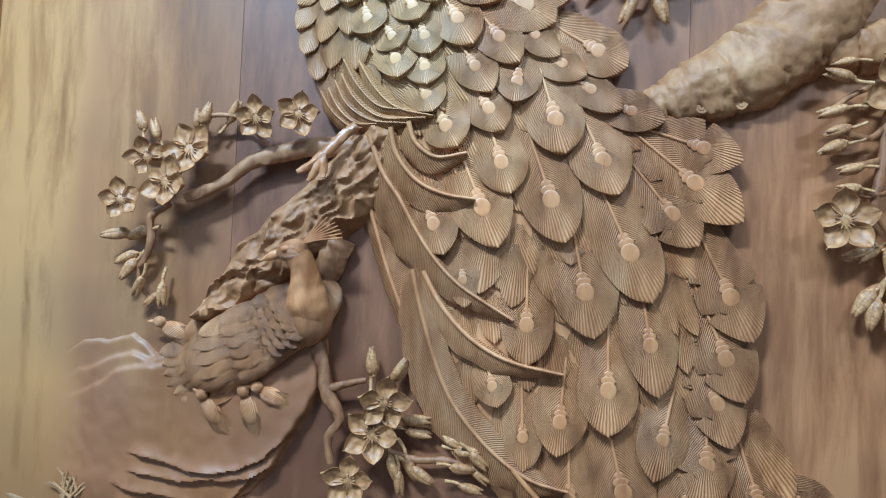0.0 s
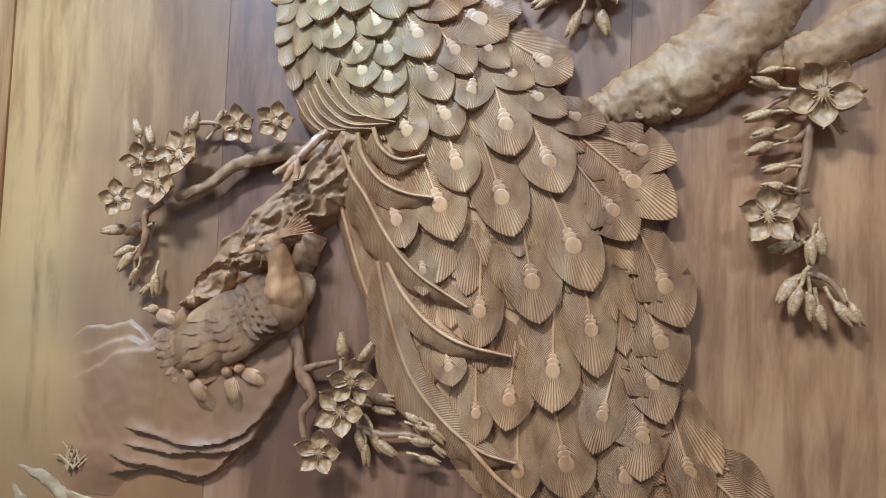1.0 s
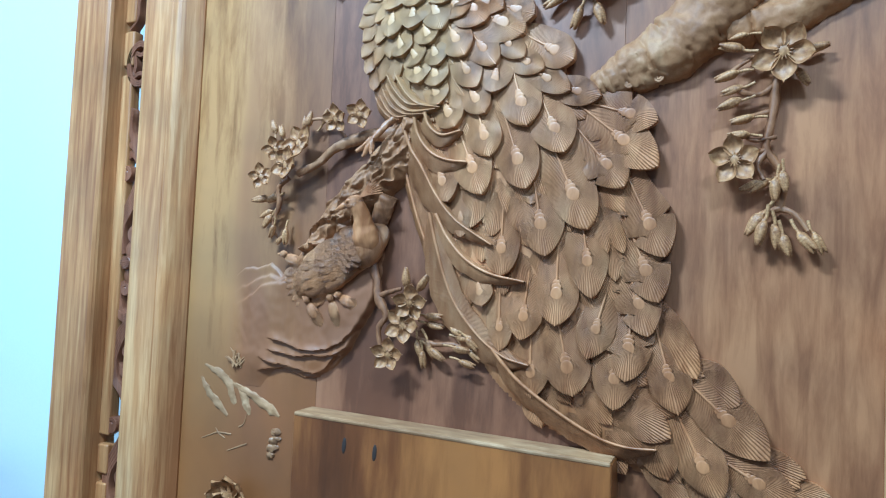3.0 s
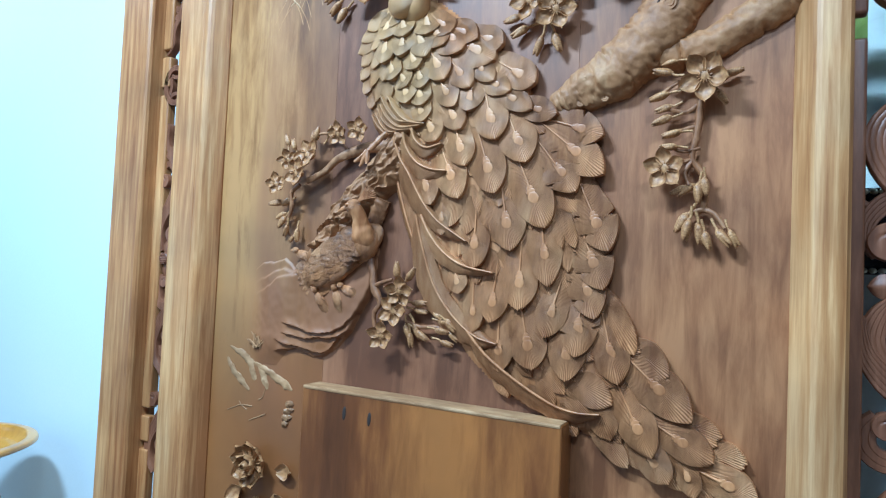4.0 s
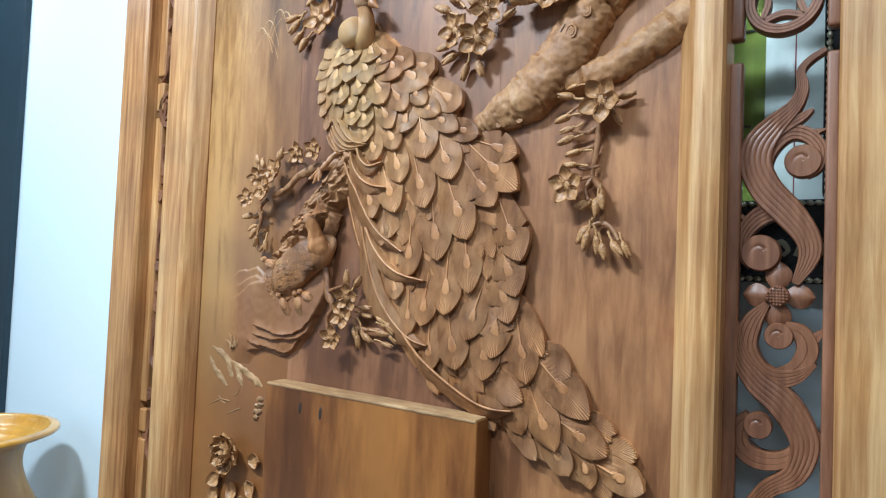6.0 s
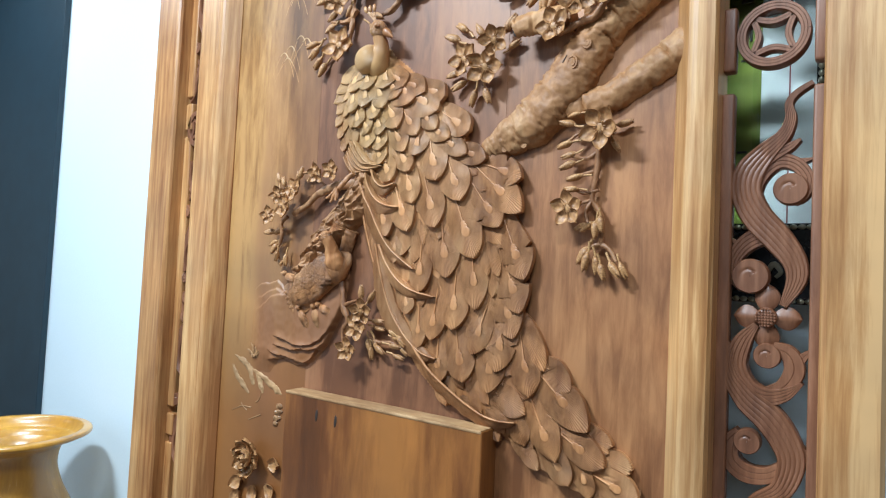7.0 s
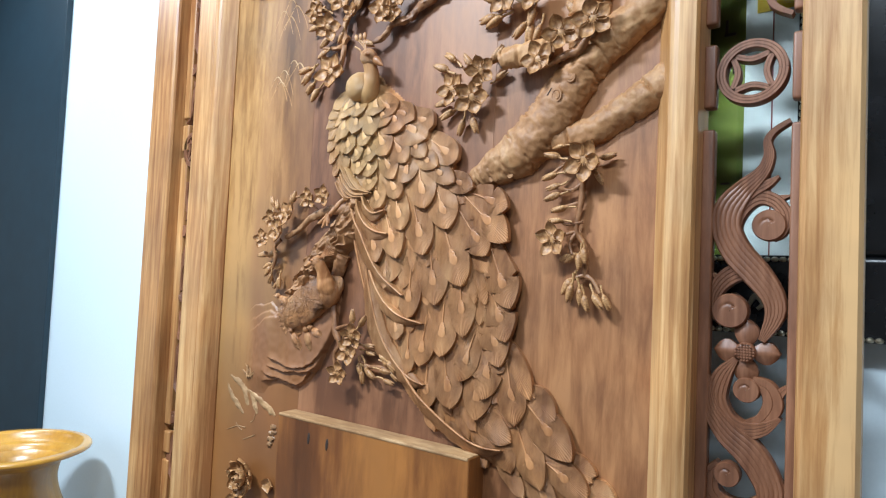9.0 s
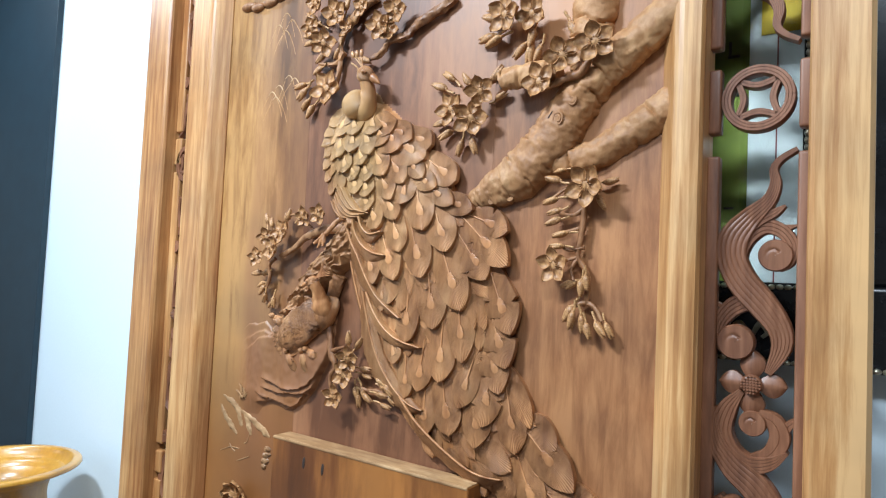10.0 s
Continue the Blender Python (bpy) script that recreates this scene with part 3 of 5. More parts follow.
def one_feather():
    FEATHERS.append(Mesh())
    return FEATHERS[-1]


def eyed(ex, ez, tx, tz, w, notch=(), tall=2.6, raise_=0.0):
    """A train feather with its eye at (ex, ez) and its tip at (tx, tz)."""
    d = math.hypot(tx - ex, tz - ez)
    dx, dz = (tx - ex) / d, (tz - ez) / d
    length = d * tall
    bx, bz = tx - dx * length, tz - dz * length
    lift = (0.000, 0.015 + raise_)
    feather = one_feather()
    vane(feather, bx, bz, dx, dz, length, w, 1 - d / length - 0.06, mass, lift=lift, notch=notch, ns=30 if notch else 19)
    f = 1 - d / length

    def y_at(x, z):
        k = np.clip(((x - bx) * dx + (z - bz) * dz) / length, 0, 1)
        return np.minimum(mass(x, z), GROUND - 0.010) - (lift[0] + (lift[1] - lift[0]) * k ** 1.4)

    if w > 0.021:
        rod(feather, [(bx, bz), (ex - dx * 0.3 * w, ez - dz * 0.3 * w)], lambda x, z: y_at(x, z) - 0.0005, 0.0017, 0.0021, n=8)
    y = float(y_at(np.array(ex), np.array(ez)))
    turn = math.degrees(math.atan2(dz, dx))
    for k, (a, r, q) in enumerate(((0.16, 0.31, 0.27), (-0.15, 0.17, 0.235), (-0.34, 0.14, 0.165))):
        pebble(feather, ex + dx * a * w, y - 0.0005 * (2 - k), ez + dz * a * w, r * w, q * w, 0.0008, turn)


def split(ex, ez, tx, tz, w):
    eyed(ex, ez, tx, tz, w * 1.28, notch=((0.50, -1), (0.72, -1), (0.60, 1)))


def leaf(ex, ez, tx, tz, w):
    d = math.hypot(tx - ex, tz - ez)
    dx, dz = (tx - ex) / d, (tz - ez) / d
    vane(one_feather(), tx - dx * d * 2.0, tz - dz * d * 2.0, dx, dz, d * 2.0, w, 0.25, mass, lift=(0.0, 0.009), top=0.5)


def scale(ex, ez, tx, tz, w):
    d = math.hypot(tx - ex, tz - ez)
    dx, dz = (tx - ex) / d, (tz - ez) / d
    vane(one_feather(), tx - dx * d * 2.0, tz - dz * d * 2.0, dx, dz, d * 2.0, w * 0.9, 0.2, mass, lift=(0.0, 0.010), top=0.55, spacing=0.0031, ns=11, nu=9)


def sickle(mesh, rows, out, inn, depth, lift=0.012, n=40, spacing=0.0030, shaft=0.0032):
    """A long curved feather along its shaft, with a vane out on one side and inn on the other."""
    s = spline(rows, n)
    d = np.gradient(s, axis=0)
    seg = np.linalg.norm(d, axis=1)
    d /= seg[:, None]
    arc = np.cumsum(seg)
    t = np.linspace(0, 1, n)
    wide = np.sin(np.pi * np.clip(0.03 + 0.96 * t ** 0.8, 0, 1)) ** 0.75
    for sd, w in ((-1, out), (1, inn)):
        if w <= 0:
            continue
        nu = 7
        pts, uv = np.zeros((n, nu + 1, 3)), np.zeros((n, nu + 1, 2))
        for j in range(nu + 1):
            u = min(1.0, j / (nu - 1))
            q = u * w * wide * (1 + 0.05 * np.sin(arc * 160 + j))
            x, z = s[:, 0] - d[:, 1] * q * sd + d[:, 0] * q * 0.25, s[:, 1] + d[:, 0] * q * sd + d[:, 1] * q * 0.25
            y = np.minimum(depth(x, z), GROUND - 0.008) - lift + 0.007 * u * u + (0.009 if j == nu else 0)
            pts[:, j] = np.stack([x, y, z], 1)
            uv[:, j] = np.stack([2 * math.pi / spacing * (arc - 0.9 * q), np.full(n, 0.0 if j == nu else 1.0)], 1)
        mesh.grid(pts, uv)
    rod(mesh, [tuple(r) for r in s[::4]] + [tuple(s[-1])], lambda x, z: np.minimum(depth(x, z), GROUND - 0.008) - lift - 0.001, shaft, shaft * 0.5, n=n)


# plain under-feathers that fill the train
fill = random.Random(11)
for i in range(30, 146, 7):
    t = SPINE[min(i + 3, 159), :2] - SPINE[i - 3, :2]
    t /= np.linalg.norm(t)
    for k in range(-4, 5):
        lat = (k + (0.5 if i % 2 else 0)) / 5.0 * SPINE[i, 2]
        a = math.atan2(t[1], t[0]) + 0.30 * k / 4 + fill.uniform(-0.08, 0.08)
        x, z = SPINE[i, 0] - t[1] * lat, SPINE[i, 1] + t[0] * lat
        vane(one_feather(), x - 0.03 * math.cos(a), z - 0.03 * math.sin(a), math.cos(a), math.sin(a), 0.085, 0.019, 0.15, mass, lift=(-0.001, 0.0045), top=0.55, ns=11, nu=9, cup=0.002)
# end of the train
eyed(0.304, 1.226, 0.305, 1.178, 0.031)
eyed(0.376, 1.235, 0.392, 1.182, 0.029)
eyed(0.450, 1.184, 0.504, 1.137, 0.033)
eyed(0.422, 1.120, 0.447, 1.073, 0.031)
eyed(0.488, 1.107, 0.537, 1.082, 0.029)
eyed(0.447, 1.068, 0.473, 1.037, 0.028)
eyed(0.499, 1.055, 0.511, 1.023, 0.020)
eyed(0.554, 1.052, 0.597, 1.037, 0.028)
eyed(0.234, 1.237, 0.246, 1.190, 0.035)
eyed(0.179, 1.222, 0.181, 1.179, 0.029)
# plain feathers of the train
leaf(0.362, 1.131, 0.380, 1.088, 0.029)
leaf(0.375, 1.084, 0.409, 1.049, 0.020)
leaf(0.378, 1.284, 0.414, 1.231, 0.026)
leaf(0.432, 1.226, 0.467, 1.202, 0.027)
leaf(0.333, 1.171, 0.383, 1.148, 0.029)
# plain feathers between the eyed ones
leaf(0.289, 1.448, 0.311, 1.403, 0.015)
leaf(0.274, 1.447, 0.289, 1.402, 0.012)
leaf(0.296, 1.400, 0.301, 1.361, 0.015)
leaf(-0.033, 1.677, 0.027, 1.642, 0.020)
leaf(0.078, 1.489, 0.072, 1.438, 0.025)
leaf(0.113, 1.471, 0.109, 1.424, 0.022)
leaf(0.144, 1.473, 0.158, 1.430, 0.017)
leaf(0.171, 1.492, 0.172, 1.474, 0.015)
# split outer feathers
split(0.309, 1.611, 0.353, 1.595, 0.023)
split(0.301, 1.574, 0.355, 1.528, 0.026)
split(0.278, 1.539, 0.309, 1.500, 0.025)
split(0.343, 1.451, 0.368, 1.399, 0.027)
split(0.340, 1.384, 0.361, 1.334, 0.026)
split(0.332, 1.335, 0.349, 1.285, 0.024)
split(0.322, 1.271, 0.320, 1.220, 0.026)
# eyed feathers of the train
eyed(0.034, 1.751, 0.056, 1.716, 0.029)
eyed(0.081, 1.731, 0.108, 1.697, 0.027)
eyed(0.122, 1.734, 0.152, 1.707, 0.020)
eyed(0.152, 1.702, 0.183, 1.686, 0.022)
eyed(0.056, 1.696, 0.079, 1.663, 0.025)
eyed(0.106, 1.680, 0.103, 1.652, 0.027)
eyed(0.185, 1.674, 0.224, 1.650, 0.023)
eyed(0.231, 1.651, 0.271, 1.638, 0.023)
eyed(0.073, 1.649, 0.094, 1.620, 0.027)
eyed(0.148, 1.640, 0.162, 1.596, 0.035)
eyed(0.201, 1.596, 0.221, 1.553, 0.034)
eyed(0.090, 1.590, 0.104, 1.550, 0.030)
eyed(0.026, 1.629, 0.043, 1.601, 0.029)
eyed(0.146, 1.551, 0.165, 1.498, 0.036)
eyed(0.070, 1.540, 0.092, 1.490, 0.035)
eyed(0.016, 1.519, 0.031, 1.480, 0.029)
eyed(0.233, 1.495, 0.260, 1.436, 0.037)
eyed(0.126, 1.411, 0.127, 1.361, 0.031)
eyed(0.187, 1.450, 0.199, 1.395, 0.036)
eyed(0.259, 1.395, 0.269, 1.335, 0.030)
eyed(0.090, 1.339, 0.097, 1.314, 0.022)
eyed(0.166, 1.307, 0.163, 1.266, 0.029)
eyed(0.216, 1.345, 0.217, 1.291, 0.033)
eyed(0.126, 1.286, 0.128, 1.245, 0.023)
eyed(0.276, 1.294, 0.265, 1.247, 0.027)
eyed(0.053, 1.456, 0.057, 1.422, 0.020)
# small scales of the shoulder
scale(-0.122, 1.869, -0.149, 1.849, 0.021)
scale(-0.134, 1.848, -0.162, 1.826, 0.019)
scale(-0.143, 1.824, -0.170, 1.802, 0.018)
scale(-0.116, 1.828, -0.128, 1.801, 0.021)
scale(-0.140, 1.800, -0.160, 1.774, 0.018)
scale(-0.113, 1.792, -0.122, 1.761, 0.021)
scale(-0.143, 1.776, -0.160, 1.744, 0.016)
scale(-0.118, 1.758, -0.127, 1.726, 0.019)
scale(-0.091, 1.760, -0.090, 1.730, 0.020)
scale(-0.143, 1.743, -0.148, 1.714, 0.016)
scale(-0.112, 1.725, -0.113, 1.694, 0.019)
scale(-0.084, 1.724, -0.080, 1.690, 0.022)
scale(-0.133, 1.713, -0.131, 1.682, 0.016)
scale(-0.098, 1.688, -0.089, 1.658, 0.019)
scale(-0.069, 1.687, -0.057, 1.660, 0.020)
scale(-0.120, 1.682, -0.106, 1.654, 0.016)
scale(-0.104, 1.867, -0.106, 1.845, 0.021)
scale(-0.077, 1.864, -0.080, 1.840, 0.022)
# eyed scales of the back
eyed(-0.091, 1.842, -0.098, 1.815, 0.027)
eyed(-0.048, 1.838, -0.041, 1.813, 0.026)
eyed(0.005, 1.835, 0.010, 1.809, 0.030)
eyed(-0.089, 1.797, -0.091, 1.765, 0.027)
eyed(-0.047, 1.801, -0.049, 1.773, 0.026)
eyed(-0.004, 1.801, 0.013, 1.764, 0.028)
eyed(0.056, 1.801, 0.085, 1.771, 0.036)
eyed(0.105, 1.773, 0.147, 1.748, 0.039)
eyed(0.130, 1.793, 0.163, 1.778, 0.027)
eyed(0.192, 1.721, 0.228, 1.698, 0.031)
eyed(0.030, 1.809, 0.048, 1.785, 0.029)
eyed(0.035, 1.831, 0.059, 1.809, 0.026)
eyed(0.075, 1.812, 0.110, 1.794, 0.028)
eyed(-0.068, 1.751, -0.061, 1.729, 0.025)
eyed(-0.017, 1.764, -0.005, 1.744, 0.024)
eyed(-0.039, 1.729, -0.027, 1.712, 0.023)
eyed(-0.001, 1.730, 0.009, 1.705, 0.024)
eyed(-0.033, 1.705, -0.028, 1.678, 0.026)
eyed(0.001, 1.695, 0.006, 1.670, 0.025)
eyed(0.003, 1.664, 0.013, 1.640, 0.025)

# long sickle feathers along the edge of the train
sickle(one_feather(), [(-0.088, 1.636), (-0.060, 1.53), (-0.020, 1.42), (0.030, 1.33), (0.085, 1.27)], 0.012, 0.03, mass, 0.004)
for rows, out, inn in (
    ([(0.116, 1.248), (0.156, 1.207), (0.215, 1.169), (0.279, 1.137), (0.324, 1.128), (0.364, 1.131)], 0.030, 0.0),
    ([(-0.005, 1.463), (0.011, 1.402), (0.042, 1.322), (0.090, 1.267), (0.135, 1.238), (0.177, 1.229)], 0.038, 0.02),
    ([(0.008, 1.461), (0.030, 1.424), (0.064, 1.389), (0.108, 1.366), (0.167, 1.355)], 0.024, 0.004),
    ([(-0.061, 1.615), (-0.044, 1.573), (-0.022, 1.542), (0.006, 1.495), (0.046, 1.450), (0.111, 1.411)], 0.036, 0.006),
    ([(-0.035, 1.622), (-0.027, 1.592), (-0.003, 1.563), (0.029, 1.548), (0.064, 1.543)], 0.028, 0.006),
    ([(-0.014, 1.628), (-0.005, 1.605), (0.019, 1.589), (0.053, 1.594)], 0.020, 0.004),
):
    sickle(one_feather(), rows, out, inn, mass, 0.014)
# flight feathers of the folded wing
for rows, w in (
    ([(-0.125, 1.669), (-0.111, 1.646), (-0.091, 1.629), (-0.070, 1.623)], 0.010), ([(-0.116, 1.672), (-0.101, 1.647), (-0.078, 1.629), (-0.052, 1.627)], 0.011), ([(-0.106, 1.679), (-0.089, 1.650), (-0.058, 1.631), (-0.017, 1.627)], 0.012), ([(-0.097, 1.685), (-0.079, 1.656), (-0.046, 1.634), (0.005, 1.633)], 0.012), ([(-0.094, 1.701), (-0.077, 1.672), (-0.050, 1.647), (-0.014, 1.642)], 0.013), ([(-0.075, 1.698), (-0.054, 1.666), (-0.027, 1.644), (0.014, 1.635)], 0.013),
):
    sickle(one_feather(), rows, w, w * 0.7, mass, 0.013, shaft=0.0015, spacing=0.0031)

# neck, head, crest and leg
tube(peacock, [(-0.040, 1.846, 0.014), (-0.030, 1.866, 0.028), (-0.018, 1.888, 0.025), (-0.011, 1.908, 0.0185), (-0.012, 1.928, 0.0165), (-0.013, 1.942, 0.0165)], 0.026, -0.002, n=30, ring=24, rough=0.03, scale=60)
lump(peacock, -0.048, 0.012, 1.886, 0.037, 0.030, 0.033, 25, 24, 26, uvk=90, rough=0.03)
lump(peacock, -0.011, -0.001, 1.945, 0.023, 0.018, 0.020, -25, 16, 20, taper=0.15, uvk=50)
lump(peacock, 0.018, -0.002, 1.930, 0.018, 0.0075, 0.0085, -38, 10, 12, taper=0.65)
lump(peacock, -0.004, -0.0175, 1.947, 0.0085, 0.004, 0.0055, -10, 10, 12)
lump(peacock, -0.003, -0.0205, 1.947, 0.004, 0.003, 0.0036, 0, 8, 10)
for a in (-0.016, -0.006, 0.004):
    rod(peacock, [(-0.018, 1.958), (-0.026 + a * 0.4, 1.975), (-0.031 + a * 1.2, 1.993)], -0.002, 0.0018, 0.0012, n=8)
    lump(peacock, -0.032 + a * 1.3, -0.003, 1.998, 0.009, 0.004, 0.005, 100 - a * 900, 8, 10)
tube(peacock, [(-0.075, 1.625, 0.006), (-0.092, 1.607, 0.006), (-0.108, 1.586, 0.006)], 0.008, -0.006, n=18, ring=10, rough=0.16, scale=160)
for tx, tz in ((-0.135, 1.566), (-0.122, 1.556), (-0.105, 1.560)):
    tube(peacock, [(-0.107, 1.588, 0.005), ((tx - 0.107) / 2, (tz + 1.582) / 2, 0.005), (tx, tz, 0.003)], -0.010, -0.014, n=12, ring=8, rough=0.16, scale=160)
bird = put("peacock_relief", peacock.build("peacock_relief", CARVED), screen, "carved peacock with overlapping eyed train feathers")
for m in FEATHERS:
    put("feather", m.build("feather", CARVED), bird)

# ---- trunks and twigs ----
def limb(name, groups, mat, label="", **kw):
    for rows, y0, y1 in groups:
        m = Mesh()
        tube(m, rows, y0, y1, **kw)
        put(name, m.build(name, mat), screen, label)


limb("branch", [([(0.235, 1.655, 0.012), (0.270, 1.662, 0.024), (0.312, 1.680, 0.036), (0.368, 1.706, 0.045), (0.420, 1.748, 0.049), (0.458, 1.804, 0.043), (0.496, 1.856, 0.038), (0.540, 1.894, 0.035), (0.584, 1.922, 0.033), (0.672, 1.984, 0.031)], 0.052, 0.030)], BARK, "thick gnarled plum branch in glossy wood", n=230, ring=60, rough=0.06, scale=30, folds=0.03, gouge=0.0062, rings=13)
limb("branch", [([(0.392, 1.744, 0.018), (0.440, 1.728, 0.030), (0.480, 1.724, 0.028), (0.530, 1.741, 0.027), (0.579, 1.769, 0.028), (0.625, 1.796, 0.030), (0.668, 1.820, 0.031)], 0.044, 0.046)], BARK, "side branch running under the frame", n=110, ring=44, rough=0.07, scale=30, gouge=0.0048, rings=8)
limb("branch", [([(0.492, 1.872, 0.024), (0.498, 1.919, 0.034), (0.505, 1.969, 0.038), (0.512, 2.052, 0.036)], 0.040, 0.040)], BARK, n=80, ring=40, rough=0.08, scale=30, gouge=0.0048, rings=5)
limb("branch", [([(0.450, 1.886, 0.023), (0.405, 1.888, 0.024), (0.357, 1.884, 0.020), (0.339, 1.878, 0.017)], 0.02, 0.0)], BARK, "broken hollow stub of a branch", n=60, ring=30, rough=0.10, scale=50, gouge=0.0022, rings=3)
m = Mesh()
pebble(m, 0.3365, 0.0, 1.8775, 0.004, 0.013, 0.001, 10)
put("hollow", m.build("hollow", HOLE), screen)


def stump_relief():
    """An old stump: a swelling mound of folded bark along a leaning axis."""
    axis = spline([(-0.052, 1.615, 0.036), (-0.09, 1.558, 0.043), (-0.14, 1.507, 0.043), (-0.185, 1.464, 0.040), (-0.232, 1.420, 0.026), (-0.262, 1.396, 0.008)], 120)
    xs, zs = np.arange(-0.30, -0.005, 0.002), np.arange(1.37, 1.66, 0.002)
    gx, gz = np.meshgrid(xs, zs)
    pts = np.zeros((*gx.shape, 3))
    for i in range(gx.shape[0]):
        for j in range(gx.shape[1]):
            x, z = gx[i, j], gz[i, j]
            d = np.hypot(axis[:, 0] - x, axis[:, 1] - z)
            k = int(np.argmin(d / axis[:, 2]))
            y = GROUND + 0.003
            wob = noise.noise(Vector((x * 28, 1.0, z * 28)))
            r = d[k] / (axis[k, 2] * (1 + 0.22 * wob))
            if r < 1.15:
                v = ((x - axis[k, 0]) * 0.68 - (z - axis[k, 1]) * -0.73)
                q = ((x + z) * 0.7, (z - x) * 0.7)  # along and across the lean
                wx, wz = 0.35 * noise.noise(Vector((x * 40, 5, z * 40))), 0.35 * noise.noise(Vector((x * 40, 9, z * 40)))
                f1 = 1 - 2.4 * abs(noise.noise(Vector((q[0] * 15 + wx * 1.6, q[1] * 36 + wz * 2.2, 0.3))))
                f2 = 1 - 2.4 * abs(noise.noise(Vector((q[0] * 45 + wx * 2, q[1] * 85 + wz * 2, 4.2))))
                f3 = 1 - 2.4 * abs(noise.noise(Vector((q[0] * 70 + wx * 3, q[1] * 190 + wz * 4, 8.8))))
                dome = max(0.0, 1 - r * r)
                lim = min(1.0, dome * 2.2)
                y -= 0.032 * dome ** 0.55 + lim * (0.0080 * f1 + 0.0046 * f2 + 0.0022 * f3)
            pts[i, j] = (x, min(y, GROUND + 0.003), z)
    m = Mesh()
    m.grid(pts)
    put("stump", m.build("stump", BARK), screen, "gnarled old tree stump with folded bark")


stump_relief()
limb("stump", [([(-0.095, 1.496, 0.019), (-0.110, 1.463, 0.017), (-0.119, 1.429, 0.015), (-0.116, 1.377, 0.009)], 0.036, 0.042)], TWIG, "thin root below the old stump", n=70, ring=20, rough=0.14, scale=50)
limb("twig", [([(-0.082, 1.601, 0.013), (-0.126, 1.603, 0.012), (-0.167, 1.595, 0.011), (-0.208, 1.581, 0.008), (-0.238, 1.557, 0.007), (-0.284, 1.537, 0.007)], 0.03, 0.02)], TWIG, n=50, rough=0.12, scale=70)
limb("twig", [([(-0.305, 1.530, 0.005), (-0.329, 1.512, 0.005), (-0.329, 1.481, 0.005), (-0.343, 1.453, 0.003), (-0.368, 1.446, 0.003)], 0.02, 0.03), ([(-0.346, 1.453, 0.003), (-0.341, 1.430, 0.003), (-0.328, 1.413, 0.002)], 0.028, 0.03), ([(-0.181, 1.594, 0.003), (-0.199, 1.614, 0.003), (-0.225, 1.637, 0.003), (-0.275, 1.637, 0.003)], 0.035, 0.02)], TWIG, n=36, ring=10, rough=0.12, scale=90)
limb("twig", [([(-0.117, 1.374, 0.009), (-0.107, 1.345, 0.008), (-0.099, 1.313, 0.009), (-0.083, 1.287, 0.006), (-0.095, 1.265, 0.005), (-0.090, 1.237, 0.004)], 0.03, 0.02), ([(-0.099, 1.320, 0.005), (-0.072, 1.329, 0.004), (-0.052, 1.334, 0.003)], 0.025, 0.018), ([(-0.024, 1.252, 0.004), (0.009, 1.245, 0.004), (0.042, 1.247, 0.004), (0.068, 1.240, 0.003)], 0.03, 0.03)], TWIG, n=40, ring=12, rough=0.12, scale=80)
limb("twig", [([(0.512, 1.672, 0.006), (0.503, 1.634, 0.006), (0.501, 1.604, 0.006), (0.496, 1.574, 0.0055), (0.493, 1.548, 0.005), (0.509, 1.522, 0.005), (0.513, 1.494, 0.005), (0.511, 1.466, 0.005)], 0.03, 0.034), ([(0.511, 1.468, 0.005), (0.485, 1.459, 0.0035), (0.476, 1.448, 0.003)], 0.034, 0.026), ([(0.511, 1.468, 0.005), (0.528, 1.460, 0.0035), (0.543, 1.438, 0.003)], 0.034, 0.026), ([(0.499, 1.601, 0.004), (0.476, 1.594, 0.0035), (0.456, 1.589, 0.003)], 0.032, 0.020), ([(0.502, 1.636, 0.004), (0.482, 1.623, 0.0035), (0.449, 1.630, 0.003)], 0.032, 0.020), ([(0.493, 1.548, 0.004), (0.483, 1.525, 0.003), (0.490, 1.506, 0.003)], 0.032, 0.022), ([(0.505, 1.685, 0.004), (0.470, 1.672, 0.003), (0.442, 1.652, 0.003)], 0.030, 0.020), ([(0.505, 1.565, 0.003), (0.478, 1.560, 0.003), (0.462, 1.568, 0.003)], 0.032, 0.020), ([(0.493, 1.548, 0.0035), (0.476, 1.542, 0.003), (0.462, 1.536, 0.003)], 0.032, 0.018)], TWIG, n=36, ring=12, rough=0.10, scale=80)
limb("twig", [([(0.426, 1.854, 0.005), (0.470, 1.868, 0.007), (0.502, 1.874, 0.008), (0.521, 1.904, 0.006)], 0.005, -0.005)], TWIG, n=30, ring=12, rough=0.12, scale=80)
limb("twig", [([(-0.021, 1.990, 0.005), (0.007, 1.998, 0.007), (0.035, 2.025, 0.008), (0.075, 2.028, 0.009), (0.105, 2.050, 0.009), (0.164, 2.072, 0.010), (0.199, 2.091, 0.010)], 0.02, 0.035)], TWIG, n=70, ring=18, rough=0.25, scale=60)
limb("twig", [([(-0.142, 1.928, 0.006), (-0.128, 1.987, 0.007), (-0.124, 2.068, 0.008), (-0.082, 2.114, 0.010), (-0.023, 2.141, 0.011)], 0.03, 0.035), ([(-0.196, 2.009, 0.004), (-0.138, 2.002, 0.006), (-0.112, 2.025, 0.007)], 0.03, 0.03)], TWIG, n=50, ring=12, rough=0.16, scale=60)


